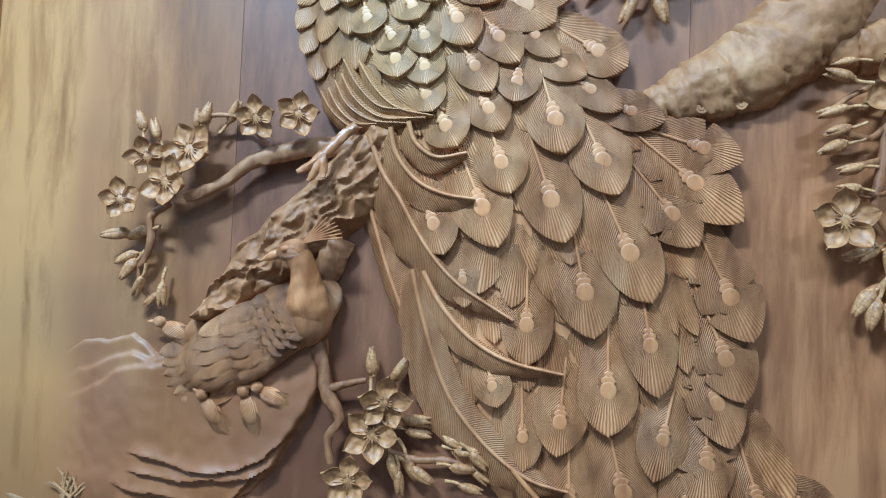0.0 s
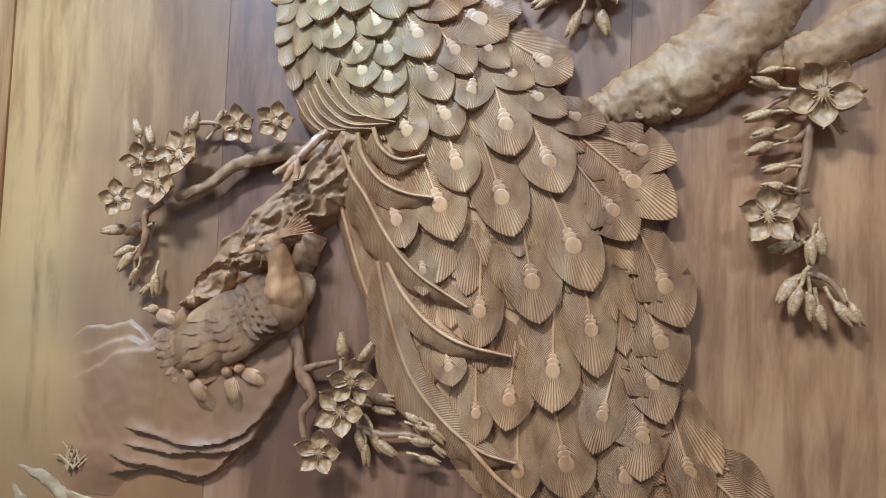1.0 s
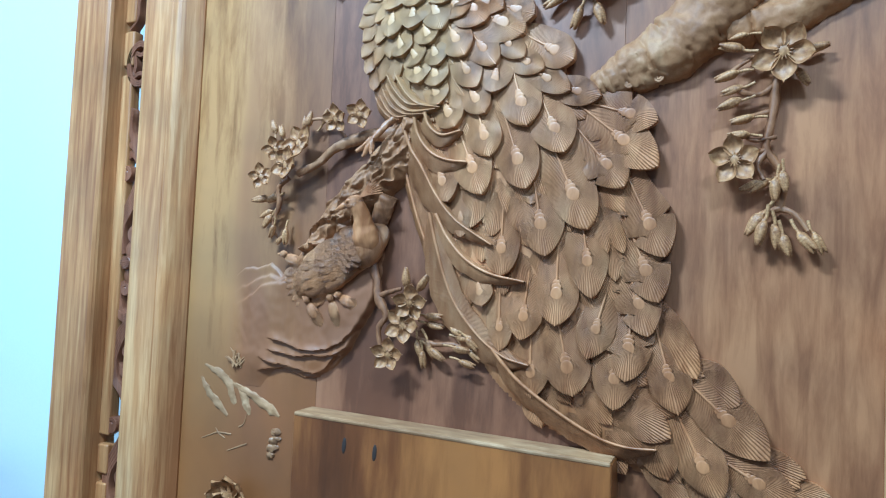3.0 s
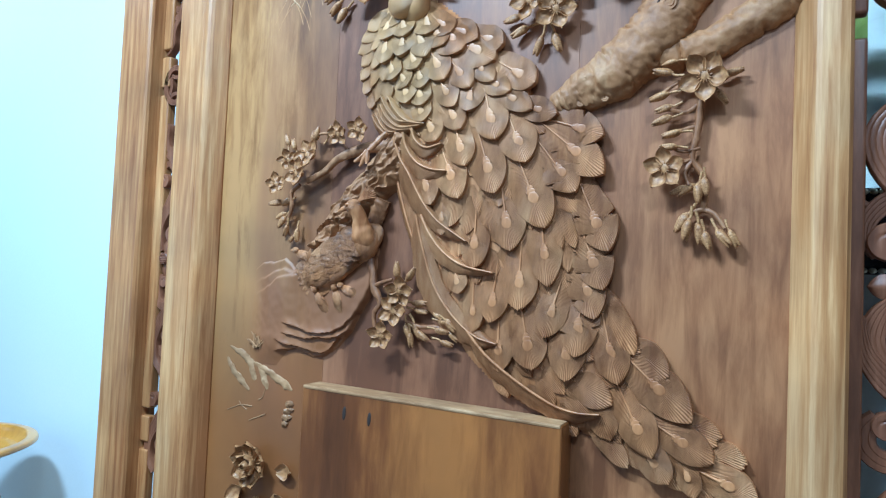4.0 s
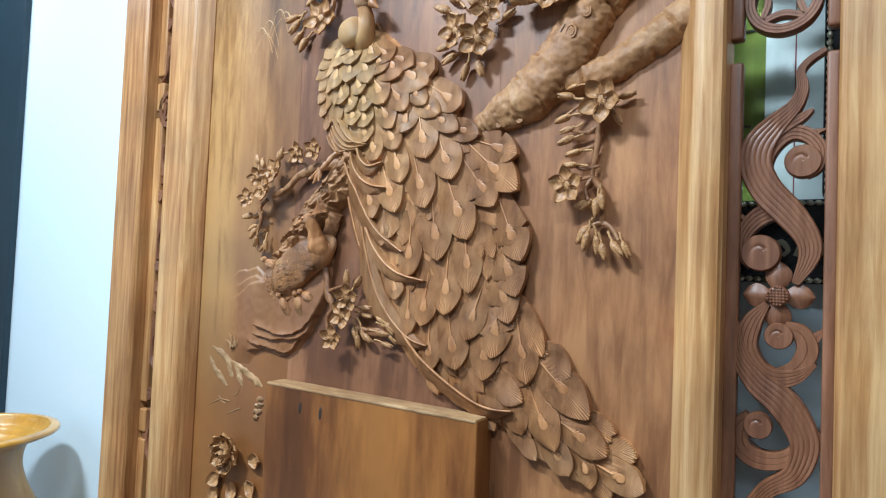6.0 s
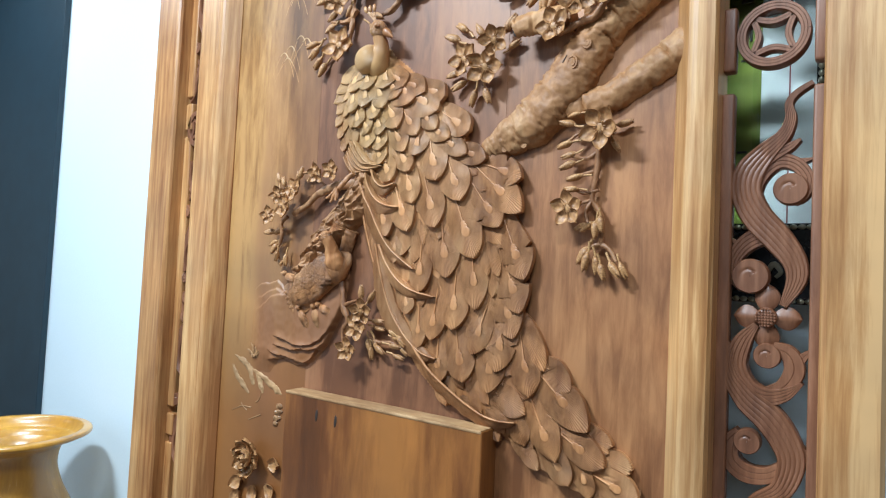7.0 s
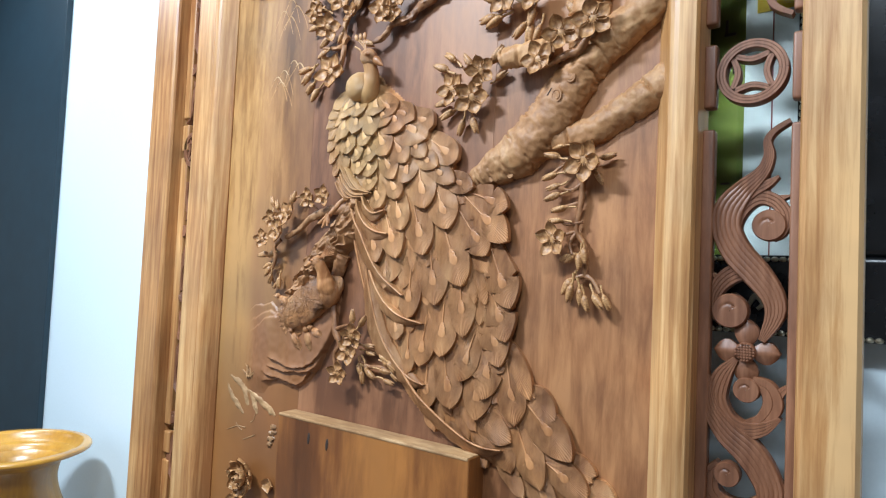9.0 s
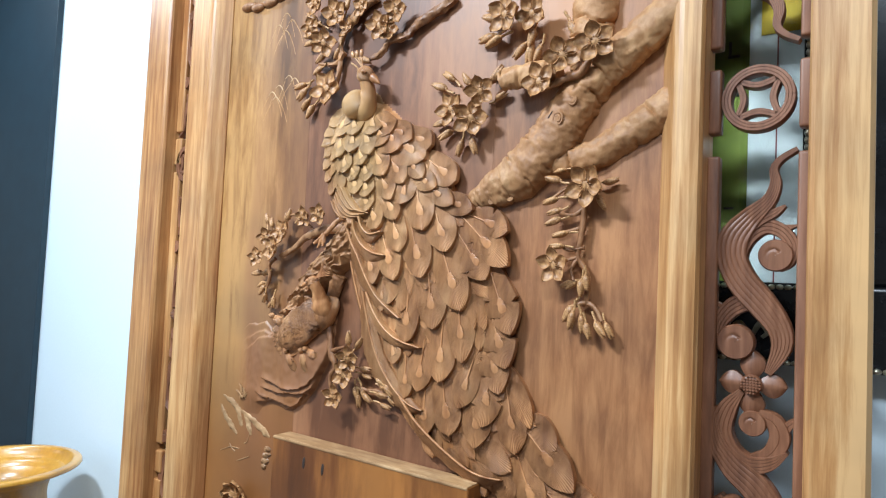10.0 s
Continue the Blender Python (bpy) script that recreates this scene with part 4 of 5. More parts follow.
# knots and a scraped pale patch on the thick branch
for x, z, r, y in ((0.310, 1.656, 0.0055, 0.0245), (0.352, 1.661, 0.0055, 0.0245), (0.457, 1.797, 0.009, -0.0005), (0.484, 1.828, 0.007, 0.0005)):
    m = Mesh()
    for rr in (1.0, 0.5):
        rod(m, [(x + r * rr * math.cos(q), z + r * rr * 1.25 * math.sin(q)) for q in np.linspace(0, 2 * math.pi, 17)], y + 0.0040, 0.0024, 0.0024, n=34, ring=6)
    put("knot", m.build("knot", BARK), screen)


m = Mesh()
pebble(m, 0.420, 0.016, 1.772, 0.044, 0.011, 0.010, 52)
patch = put("scraped_patch", m.build("scraped_patch", RAW), screen, "pale scraped patch on the branch")
for rows in ([(0.424, 1.772), (0.430, 1.777), (0.433, 1.773)], [(0.433, 1.783), (0.438, 1.790), (0.442, 1.786)], [(0.436, 1.795), (0.440, 1.803), (0.446, 1.812)]):
    m = Mesh()
    rod(m, rows, 0.004, 0.0015, 0.0012, n=10, ring=6)
    put("ink_stroke", m.build("ink_stroke", HOLE), patch)

# ---- blossoms and buds ----
def petal_mesh():
    m = Mesh()
    ns, nu = 12, 9
    pts = np.zeros((ns, nu, 3))
    for i in range(ns):
        s = i / (ns - 1)
        w = max(0.02, 0.395 * max(0.0, 1 - s ** 2.8) ** 0.72 * (0.26 + 0.74 * math.sin(math.pi / 2 * min(1.0, s / 0.62))))
        for j in range(nu):
            u = -1 + 2 * j / (nu - 1)
            cup = 0.17 * s * s + 0.15 * u * u * math.sin(math.pi * min(1, 0.2 + 0.7 * s)) - 0.13 * math.sin(s * math.pi) + 0.03 * math.sin(5 * u + 3 * s)
            pts[i, j] = (u * w, -cup - 0.10, 0.14 + 0.80 * s + 0.07 * s ** 6 * (1 - abs(u)))
    m.grid(pts)
    back = pts.copy()
    back[:, :, 1] += 0.055 * (1 - np.abs(np.linspace(-1, 1, nu)))[None, :] + 0.02
    m.grid(back)
    edge = [(i, 0) for i in range(ns)] + [(ns - 1, j) for j in range(1, nu)] + [(i, nu - 1) for i in range(ns - 2, -1, -1)]
    strip = np.array([[pts[a] for a in edge], [back[a] for a in edge]])
    m.grid(strip)
    return m.build("petal", BLOSSOM)


def heart_mesh():
    m = Mesh()
    lump(m, 0, -0.09, 0, 0.21, 0.07, 0.21, 0, 10, 18)
    for k in range(14):
        a = 2 * math.pi * k / 14
        lump(m, 0.22 * math.cos(a), -0.15, 0.22 * math.sin(a), 0.075, 0.03, 0.024, math.degrees(a), 6, 7, taper=-0.3)
    m.add([(0.3 * math.cos(a), 0.12, 0.3 * math.sin(a)) for a in np.linspace(0, 2 * math.pi, 13)[:-1]] + [(0.22 * math.cos(a), -0.1, 0.22 * math.sin(a)) for a in np.linspace(0, 2 * math.pi, 13)[:-1]],
          [(i, (i + 1) % 12, 12 + (i + 1) % 12, 12 + i) for i in range(12)])
    return m.build("blossom", BLOSSOM)


def bud_mesh(k):
    m = Mesh()
    for a in range(3):
        t = 2 * math.pi * a / 3 + k
        lump(m, 0.12, -0.12 * math.sin(t), 0.12 * math.cos(t), 1.05, 0.36, 0.33, 9 * math.cos(t), 10, 12, taper=0.50)
    lump(m, -0.85, 0, 0, 0.26, 0.20, 0.20, 0, 8, 10, rough=0.2)
    rod(m, [(-0.8, 0.0), (-1.2, -0.08), (-1.7, -0.02), (-2.2, 0.1)], lambda x, z: 0.12 - 0.12 * x - 0.1, 0.13, 0.15, n=9)
    return m.build("bud", BLOSSOM)


PETAL, HEART, BUDS = petal_mesh(), heart_mesh(), [bud_mesh(0.2), bud_mesh(1.1)]
rng = random.Random(4)


def blossom(x, z, r, y, nod=16, count=5):
    tilt = Euler((radians(rng.uniform(-nod, nod)), radians(rng.uniform(0, 360)), radians(rng.uniform(-nod, nod))))
    heart = put("blossom", HEART, screen, "", Matrix.LocRotScale((x, y, z), tilt, (r * 1.06,) * 3))
    for k in range(count):
        put("petal", PETAL, heart, "", Matrix.LocRotScale((0, 0.02 * (k % 2), 0), Euler((radians(rng.uniform(-6, 10)), radians(360 / count * k + rng.uniform(-6, 6)), 0)), (1.08, 1, rng.uniform(0.92, 1.06))))
    return heart


def bud(x, z, r, y, angle):
    put("bud", rng.choice(BUDS), screen, "", Matrix.LocRotScale((x, y, z), Euler((rng.uniform(0, 3), -radians(angle), rng.uniform(-0.25, 0.25))), (r * 0.84,) * 3))


def cluster(flowers, buds, y, heart_at, side=0):
    for x, z, r in flowers:
        blossom(x, z, r, y + rng.uniform(-0.004, 0.004))
    for x, z, r in buds:
        a = math.degrees(math.atan2(z - heart_at[1], x - heart_at[0])) + rng.uniform(-22, 22) if not side else side + rng.uniform(-22, 22)
        bud(x, z, r, y + 0.014 + rng.uniform(-0.004, 0.006), a)


cluster([(-0.194, 1.631, 0.026), (-0.143, 1.636, 0.027), (-0.276, 1.593, 0.035), (-0.300, 1.553, 0.033), (-0.332, 1.584, 0.024), (-0.357, 1.531, 0.025)], [(-0.349, 1.630, 0.016), (-0.329, 1.619, 0.016), (-0.233, 1.643, 0.017), (-0.264, 1.638, 0.017), (-0.372, 1.491, 0.019), (-0.347, 1.493, 0.019), (-0.359, 1.463, 0.017), (-0.355, 1.449, 0.017), (-0.338, 1.430, 0.016), (-0.312, 1.421, 0.017), (-0.324, 1.414, 0.013), (-0.276, 1.633, 0.015)], 0.008, (-0.27, 1.53))
cluster([(-0.029, 1.313, 0.031), (-0.042, 1.275, 0.032), (-0.066, 1.224, 0.029)], [(-0.048, 1.353, 0.019), (-0.017, 1.345, 0.018), (0.005, 1.290, 0.019), (0.008, 1.275, 0.017), (-0.000, 1.237, 0.019), (0.014, 1.229, 0.018), (-0.012, 1.219, 0.017), (-0.019, 1.235, 0.017), (0.049, 1.268, 0.016), (0.065, 1.260, 0.016), (0.078, 1.252, 0.016), (0.060, 1.241, 0.016), (0.079, 1.234, 0.016), (0.070, 1.219, 0.016)], 0.012, (-0.04, 1.29))
cluster([(0.511, 1.676, 0.040), (0.455, 1.533, 0.034)], [], 0.014, (0.5, 1.6))
cluster([], [(0.448, 1.688, 0.018), (0.456, 1.705, 0.015), (0.443, 1.649, 0.018), (0.449, 1.630, 0.016), (0.446, 1.612, 0.018), (0.463, 1.588, 0.017), (0.459, 1.566, 0.016)], 0.004, (0.53, 1.60), side=184)
cluster([], [(0.549, 1.682, 0.017), (0.534, 1.645, 0.016)], 0.016, (0.511, 1.676))
cluster([], [(0.486, 1.500, 0.018), (0.504, 1.493, 0.018), (0.475, 1.499, 0.016), (0.514, 1.503, 0.016), (0.480, 1.447, 0.020), (0.488, 1.436, 0.020), (0.506, 1.430, 0.019), (0.517, 1.419, 0.018), (0.541, 1.424, 0.019), (0.555, 1.423, 0.017)], 0.010, (0.511, 1.52))
cluster([(0.215, 1.846, 0.035), (0.264, 1.822, 0.039), (0.282, 1.874, 0.032)], [(0.311, 1.906, 0.023), (0.331, 1.910, 0.020), (0.192, 1.798, 0.021), (0.229, 1.768, 0.021), (0.263, 1.768, 0.021), (0.172, 1.901, 0.022), (0.192, 1.922, 0.021), (0.235, 1.910, 0.019), (0.320, 1.864, 0.018), (0.176, 1.823, 0.019)], 0.016, (0.25, 1.86))
cluster([(0.423, 1.867, 0.036), (0.467, 1.906, 0.037), (0.529, 1.920, 0.038)], [], -0.008, (0.45, 1.9))
cluster([(0.336, 2.017, 0.041), (0.393, 2.008, 0.035)], [(0.287, 1.984, 0.025), (0.305, 1.972, 0.023), (0.295, 2.021, 0.023), (0.302, 2.038, 0.021), (0.365, 1.944, 0.022), (0.388, 1.965, 0.022), (0.383, 1.935, 0.024), (0.476, 1.963, 0.023), (0.487, 1.948, 0.019), (0.401, 1.932, 0.020)], 0.012, (0.40, 2.02))
cluster([(-0.133, 2.118, 0.039), (-0.164, 2.052, 0.036), (-0.150, 1.940, 0.044), (0.012, 2.058, 0.034), (0.059, 2.083, 0.034), (-0.197, 2.156, 0.034), (-0.093, 2.075, 0.027), (-0.216, 2.099, 0.026), (-0.046, 2.113, 0.027), (0.039, 2.044, 0.026)], [(-0.230, 2.132, 0.022), (-0.237, 2.088, 0.023), (-0.229, 2.065, 0.020), (-0.192, 2.023, 0.020), (-0.200, 1.994, 0.020), (-0.135, 2.025, 0.019), (-0.257, 1.963, 0.023), (-0.249, 1.941, 0.023), (-0.239, 1.915, 0.023), (-0.221, 1.895, 0.021), (-0.076, 2.098, 0.019), (-0.042, 1.992, 0.021), (-0.055, 1.967, 0.019), (-0.209, 2.111, 0.020), (-0.106, 2.138, 0.019)], 0.014, (-0.12, 2.05))

# ---- rocks, hen and chicks ----
def soft(v):
    return 1 / (1 + np.exp(-np.clip(v, -40, 40)))


def ease(v):
    v = np.clip(v, 0, 1)
    return v * v * (3 - 2 * v)


def rock_relief():
    """A rock shoulder: pale facets step up on one flank, thin ledges step down below."""
    gx, gz = np.meshgrid(np.arange(-0.51, -0.085, 0.002), np.arange(1.13, 1.44, 0.002))
    wob = np.array([[noise.noise(Vector((x * 26, 0, z * 12))) for x in gx[0]] for z in gz[:, 0]])
    fine = np.array([[noise.noise(Vector((x * 75, 3, z * 60))) for x in gx[0]] for z in gz[:, 0]])
    h = np.zeros_like(gx)
    facets = ([(-0.484, 1.319), (-0.447, 1.341), (-0.423, 1.357), (-0.385, 1.360), (-0.356, 1.368), (-0.339, 1.359), (-0.323, 1.345), (-0.25, 1.37), (-0.11, 1.42)],
              [(-0.452, 1.306), (-0.426, 1.320), (-0.405, 1.326), (-0.384, 1.337), (-0.353, 1.348), (-0.328, 1.338), (-0.25, 1.36), (-0.11, 1.41)],
              [(-0.448, 1.285), (-0.427, 1.291), (-0.390, 1.308), (-0.370, 1.324), (-0.344, 1.332), (-0.318, 1.333), (-0.25, 1.35), (-0.11, 1.40)])
    for rows in facets:
        xs, zs = zip(*rows)
        h += 0.0060 * soft((np.interp(gx, xs, zs) + 0.002 * fine - gz) / 0.0012) * ease((gx - xs[0]) / 0.05)
    h *= ease((gx + 0.50 + 0.25 * np.clip(1.30 - gz, 0, 0.2)) / 0.16) * ease((gz - 1.11) / 0.09)
    ledges = ([(-0.350, 1.228), (-0.337, 1.226), (-0.295, 1.220), (-0.264, 1.212), (-0.234, 1.212), (-0.204, 1.218), (-0.171, 1.234), (-0.145, 1.262)],
              [(-0.350, 1.206), (-0.336, 1.204), (-0.310, 1.202), (-0.279, 1.197), (-0.243, 1.203), (-0.213, 1.203), (-0.189, 1.208), (-0.165, 1.223)],
              [(-0.370, 1.190), (-0.354, 1.187), (-0.329, 1.180), (-0.303, 1.179), (-0.267, 1.173), (-0.236, 1.170), (-0.212, 1.180), (-0.189, 1.208)],
              [(-0.375, 1.160), (-0.364, 1.163), (-0.333, 1.170), (-0.308, 1.172), (-0.282, 1.165), (-0.261, 1.159), (-0.231, 1.163)])
    for rows in ledges:
        xs, zs = zip(*rows)
        off = gz - np.interp(gx, xs, zs) - 0.002 * fine
        on = ease((gx - xs[0]) / 0.03)
        h -= on * 0.0036 * soft(-off / 0.0008)
        h += on * 0.0058 * np.exp(-np.clip(off, 0, 1) / 0.011) * (off > 0)  # each ledge curls up at its lip
    edge = np.interp(gz, [1.142, 1.161, 1.189, 1.221, 1.262, 1.309, 1.351, 1.42], [-0.280, -0.236, -0.193, -0.165, -0.143, -0.116, -0.111, -0.105])
    h = (np.maximum(h, 0) + (0.0040 * wob + 0.0007 * fine) * ease(h / 0.008)) * soft((edge + 0.003 * fine - gx) / 0.0011)
    m = Mesh()
    m.grid(np.dstack([gx, GROUND + 0.0014 - h, gz]))
    put("rock_relief", m.build("rock_relief", BOARDS[0]), screen, "carved rock shoulder with thin wavy ledges")


rock_relief()
hen = Mesh()


def hen_depth(x, z):
    u = ((x + 0.185) * 0.85 + (z - 1.380) * 0.525) / 0.115
    v = (-(x + 0.185) * 0.525 + (z - 1.380) * 0.85) / 0.050
    return 0.032 - 0.024 * np.sqrt(np.clip(1 - u * u - v * v, 0, 1))


lump(hen, -0.175, 0.032, 1.386, 0.098, 0.022, 0.042, 31.7, 18, 22, uvk=160)
lump(hen, -0.124, 0.024, 1.402, 0.036, 0.025, 0.027, 70, 18, 22, uvk=160, rough=0.04)
tube(hen, [(-0.128, 1.388, 0.016), (-0.124, 1.410, 0.026), (-0.124, 1.436, 0.021), (-0.125, 1.456, 0.0160), (-0.132, 1.474, 0.0145)], 0.024, -0.010, n=30, ring=18, rough=0.05, scale=90)
hen_head, crest = Mesh(), Mesh()
lump(hen_head, -0.138, -0.010, 1.477, 0.0185, 0.013, 0.0135, 190, 14, 16, taper=0.2, uvk=60)
lump(hen_head, -0.163, -0.010, 1.470, 0.014, 0.0045, 0.0050, 203, 8, 10, taper=0.7)
lump(hen_head, -0.142, -0.0215, 1.479, 0.0052, 0.0025, 0.0040, 10, 8, 10)
pebble(hen_head, -0.142, -0.0235, 1.479, 0.0024, 0.0024, 0.0012, 0, 10)
for k in range(8):
    a = radians(8 + 9 * k)
    rod(crest, [(-0.126, 1.486), (-0.120 + 0.012 * math.cos(a), 1.489 + 0.012 * math.sin(a)), (-0.116 + 0.036 * math.cos(a), 1.490 + 0.030 * math.sin(a))], -0.010, 0.0016, 0.0008, n=8, ring=6)


PLUMES = []


def plume(s, q, length, w, lean, lift):
    """One feather of the hen: s towards the tail, q across the back."""
    x, z = -0.185 - 0.85 * s - 0.525 * q, 1.380 - 0.525 * s + 0.85 * q
    a = radians(211.7 + lean)
    PLUMES.append(Mesh())
    vane(PLUMES[-1], x, z, math.cos(a), math.sin(a), length, w, 0.1, hen_depth, lift=lift, top=0.72, base=0.9, ns=13, nu=7, spacing=0.0020, cup=0.0008, sharp=0.62)


for k in range(7):
    plume(0.034, -0.018 + 0.0064 * k, 0.100 - 0.003 * abs(k - 3), 0.0095, 12 - 4.0 * k, (0.0006 * k, 0.002 + 0.0008 * k))
for k in range(6):
    plume(-0.006 - 0.004 * k, -0.032 + 0.0110 * k, 0.104 - 0.004 * k, 0.0110, 6 - 2.6 * k, (0.0005, 0.0065 + 0.0012 * k))
for k in range(6):
    plume(-0.030, -0.030 + 0.0108 * k, 0.070 - 0.003 * k, 0.0108, 6 - 3.0 * k, (0.0030, 0.0098 + 0.0012 * k))
for r in range(4):
    for k in range(5):
        plume(-0.040 - 0.009 * r, -0.024 + 0.0110 * k + (0.005 if r % 2 else 0), 0.030, 0.0100, 10 - 4.5 * k, (0.005, 0.0140 + 0.0014 * r))
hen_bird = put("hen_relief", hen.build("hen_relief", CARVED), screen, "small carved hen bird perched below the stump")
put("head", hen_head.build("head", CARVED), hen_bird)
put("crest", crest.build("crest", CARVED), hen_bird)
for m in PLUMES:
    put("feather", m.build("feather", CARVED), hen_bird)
for cx, cz, a in ((-0.292, 1.376, 160), (-0.268, 1.380, 60), (-0.240, 1.284, 128), (-0.166, 1.306, 160), (-0.194, 1.288, 112)):
    m = Mesh()
    lump(m, cx, 0.031, cz, 0.021, 0.011, 0.011, a, 14, 16, rough=0.12, uvk=40)
    hx, hz = cx + 0.020 * math.cos(radians(a)), cz + 0.020 * math.sin(radians(a)) + 0.004
    lump(m, hx, 0.025, hz, 0.0080, 0.0075, 0.0070, a, 10, 12, uvk=30)
    lump(m, hx + 0.010 * math.cos(radians(a + 20)), 0.025, hz + 0.010 * math.sin(radians(a + 20)), 0.006, 0.0025, 0.0025, a + 20, 8, 8, taper=0.5)
    for k in range(-1, 2):
        aa = radians(a + 180 + 9 * k)
        vane(m, cx + 0.006 * math.cos(radians(a)), cz + 0.006 * math.sin(radians(a)), math.cos(aa), math.sin(aa), 0.044 - 0.004 * abs(k), 0.0080, 0.1, lambda x, z: np.full_like(x, 0.0220), lift=(0.001, -0.008), top=0.4, ns=8, nu=7, spacing=0.0031, cup=0.002)
    put("chick_relief", m.build("chick_relief", CARVED), screen, "tiny carved chick")

# pale chiselled strokes, far hills and a cloud
for rows in ([(-0.514, 1.159), (-0.474, 1.146), (-0.445, 1.126), (-0.436, 1.104), (-0.427, 1.090)],
             [(-0.522, 1.135), (-0.499, 1.109), (-0.475, 1.087), (-0.446, 1.065)],
             [(-0.430, 1.130), (-0.409, 1.112), (-0.397, 1.088), (-0.390, 1.073)],
             [(-0.446, 1.130), (-0.397, 1.117), (-0.365, 1.101), (-0.334, 1.089), (-0.317, 1.080)]):
    m = Mesh()
    last = len(rows) - 1
    tube(m, [(x, z, (0.0035, 0.0090)[0 < k < last]) for k, (x, z) in enumerate(rows)], GROUND + 0.0012, GROUND + 0.0008, n=30, ring=14, rough=0.30, scale=70, flat=0.42)
    put("stroke", m.build("stroke", RAW), screen, "pale freshly chiselled ridge")
for rows in ([(-0.511, 1.012), (-0.487, 1.022), (-0.468, 1.029), (-0.433, 1.030)], [(-0.442, 0.997), (-0.416, 1.008), (-0.392, 1.018)], [(-0.475, 1.037), (-0.465, 1.027), (-0.449, 1.020)], [(-0.396, 1.076), (-0.403, 1.055), (-0.415, 1.047)]):
    m = Mesh()
    rod(m, rows, GROUND - 0.0002, 0.0010, 0.0016, n=18, ring=6)
    put("ridge_line", m.build("ridge_line", ROCK), screen)
for peaks in ([(-0.344, 2.172), (-0.372, 2.146), (-0.345, 2.126), (-0.322, 2.150)], [(-0.322, 2.003), (-0.358, 1.982), (-0.384, 1.968), (-0.368, 1.952), (-0.300, 1.993)]):
    for k, (px, pz) in enumerate(peaks):
        m = Mesh()
        rod(m, [(px - 0.014, pz - 0.006), (px - 0.004, pz + 0.001), (px + 0.006, pz - 0.002), (px + 0.016, pz - 0.014)], GROUND + 0.0008, 0.0014, 0.0024, n=12, ring=8)
        put("hill_crest", m.build("hill_crest", RAW), screen, "pale chiselled crest of a far hill")
        for sd, reach in ((-1, 0.070), (1, 0.085)):
            m = Mesh()
            rod(m, [(px + sd * 0.014, pz - 0.010), (px + sd * (0.026 + 0.003 * k), pz - 0.5 * reach), (px + sd * (0.040 + 0.004 * k), pz - reach)], GROUND + 0.0010, 0.0014, 0.0011, n=14, ring=6)
            put("hill_line", m.build("hill_line", FRAME), screen)

m = Mesh()
lump(m, -0.407, 0.018, 0.910, 0.016, 0.014, 0.016, 0, 10, 14, rough=0.5)
peony = put("peony", m.build("peony", BLOSSOM), screen, "small carved peony head")
for ring_k, (count, size, lean) in enumerate(((5, 0.030, 62), (7, 0.042, 38), (9, 0.056, 12))):
    for k in range(count):
        put("petal", PETAL, peony, "", Matrix.LocRotScale((-0.407, 0.024 + 0.005 * ring_k, 0.910), Euler((0, radians(360 / count * k + 17 * ring_k + rng.uniform(-9, 9)), 0)) .to_matrix().to_4x4().to_quaternion() @ Euler((radians(lean), 0, 0)).to_quaternion(), (size * 1.15, size, size)))
for x, z, a in ((-0.44, 0.85, 215), (-0.40, 0.845, 275), (-0.355, 0.855, 320), (-0.45, 0.82, 240), (-0.37, 0.82, 290), (-0.35, 0.90, 10)):
    put("leaf", PETAL, screen, "", Matrix.LocRotScale((x, 0.042, z), Euler((0, radians(90 - a), 0)), (0.055,) * 3))
for x, z, w in ((-0.325, 1.035, 0.017), (-0.329, 1.020, 0.016), (-0.323, 1.050, 0.013), (-0.333, 1.005, 0.011)):
    m = Mesh()
    lump(m, x, GROUND + 0.001, z, w, 0.006, 0.0075, rng.uniform(-5, 25), 12, 16, rough=0.7)
    put("stone", m.build("stone", ROCK), screen, "small flat carved stone")
m = Mesh()
for k in range(26):
    a = radians(20 + 5.4 * k)
    gx0, gz0 = -0.425 + rng.uniform(-0.012, 0.018), 1.168 + rng.uniform(-0.008, 0.006)
    lx, lz = math.cos(a), math.sin(a)
    reach = rng.uniform(0.022, 0.042)
    rod(m, [(gx0, gz0), (gx0 + 0.55 * reach * lx, gz0 + 0.5 * reach * lz), (gx0 + reach * lx, gz0 + 0.8 * reach * lz)], GROUND - rng.uniform(0.004, 0.010), 0.0020, 0.0008, n=8, ring=6)
put("grass_tuft", m.build("grass_tuft", ROCK), screen, "carved tuft of grass")
m = Mesh()
for x, z, r in ((-0.50, 2.222, 0.03), (-0.46, 2.212, 0.026), (-0.41, 2.215, 0.03), (-0.37, 2.222, 0.026)):
    lump(m, x, GROUND - 0.002, z, r, 0.012, 0.012, 0, 10, 14, rough=0.2)
put("cloud", m.build("cloud", TWIG), screen)

# ---- vase ----
vase = tagged(new("vase"), "large glossy amber wooden vase with a flared rim", "vase")
VR, VZ = 0.24, 0.81
vase.location = (-1.49, -0.10, 0)


def lathe(profile, ring=72):
    m = Mesh()
    s = spline(profile, 90)
    pts = np.zeros((len(s), ring, 3))
    for j in range(ring):
        a = 2 * math.pi * j / ring
        pts[:, j] = np.stack([s[:, 0] * math.cos(a), s[:, 0] * math.sin(a), s[:, 1]], 1)
    m.grid(pts, close=True)
    return m


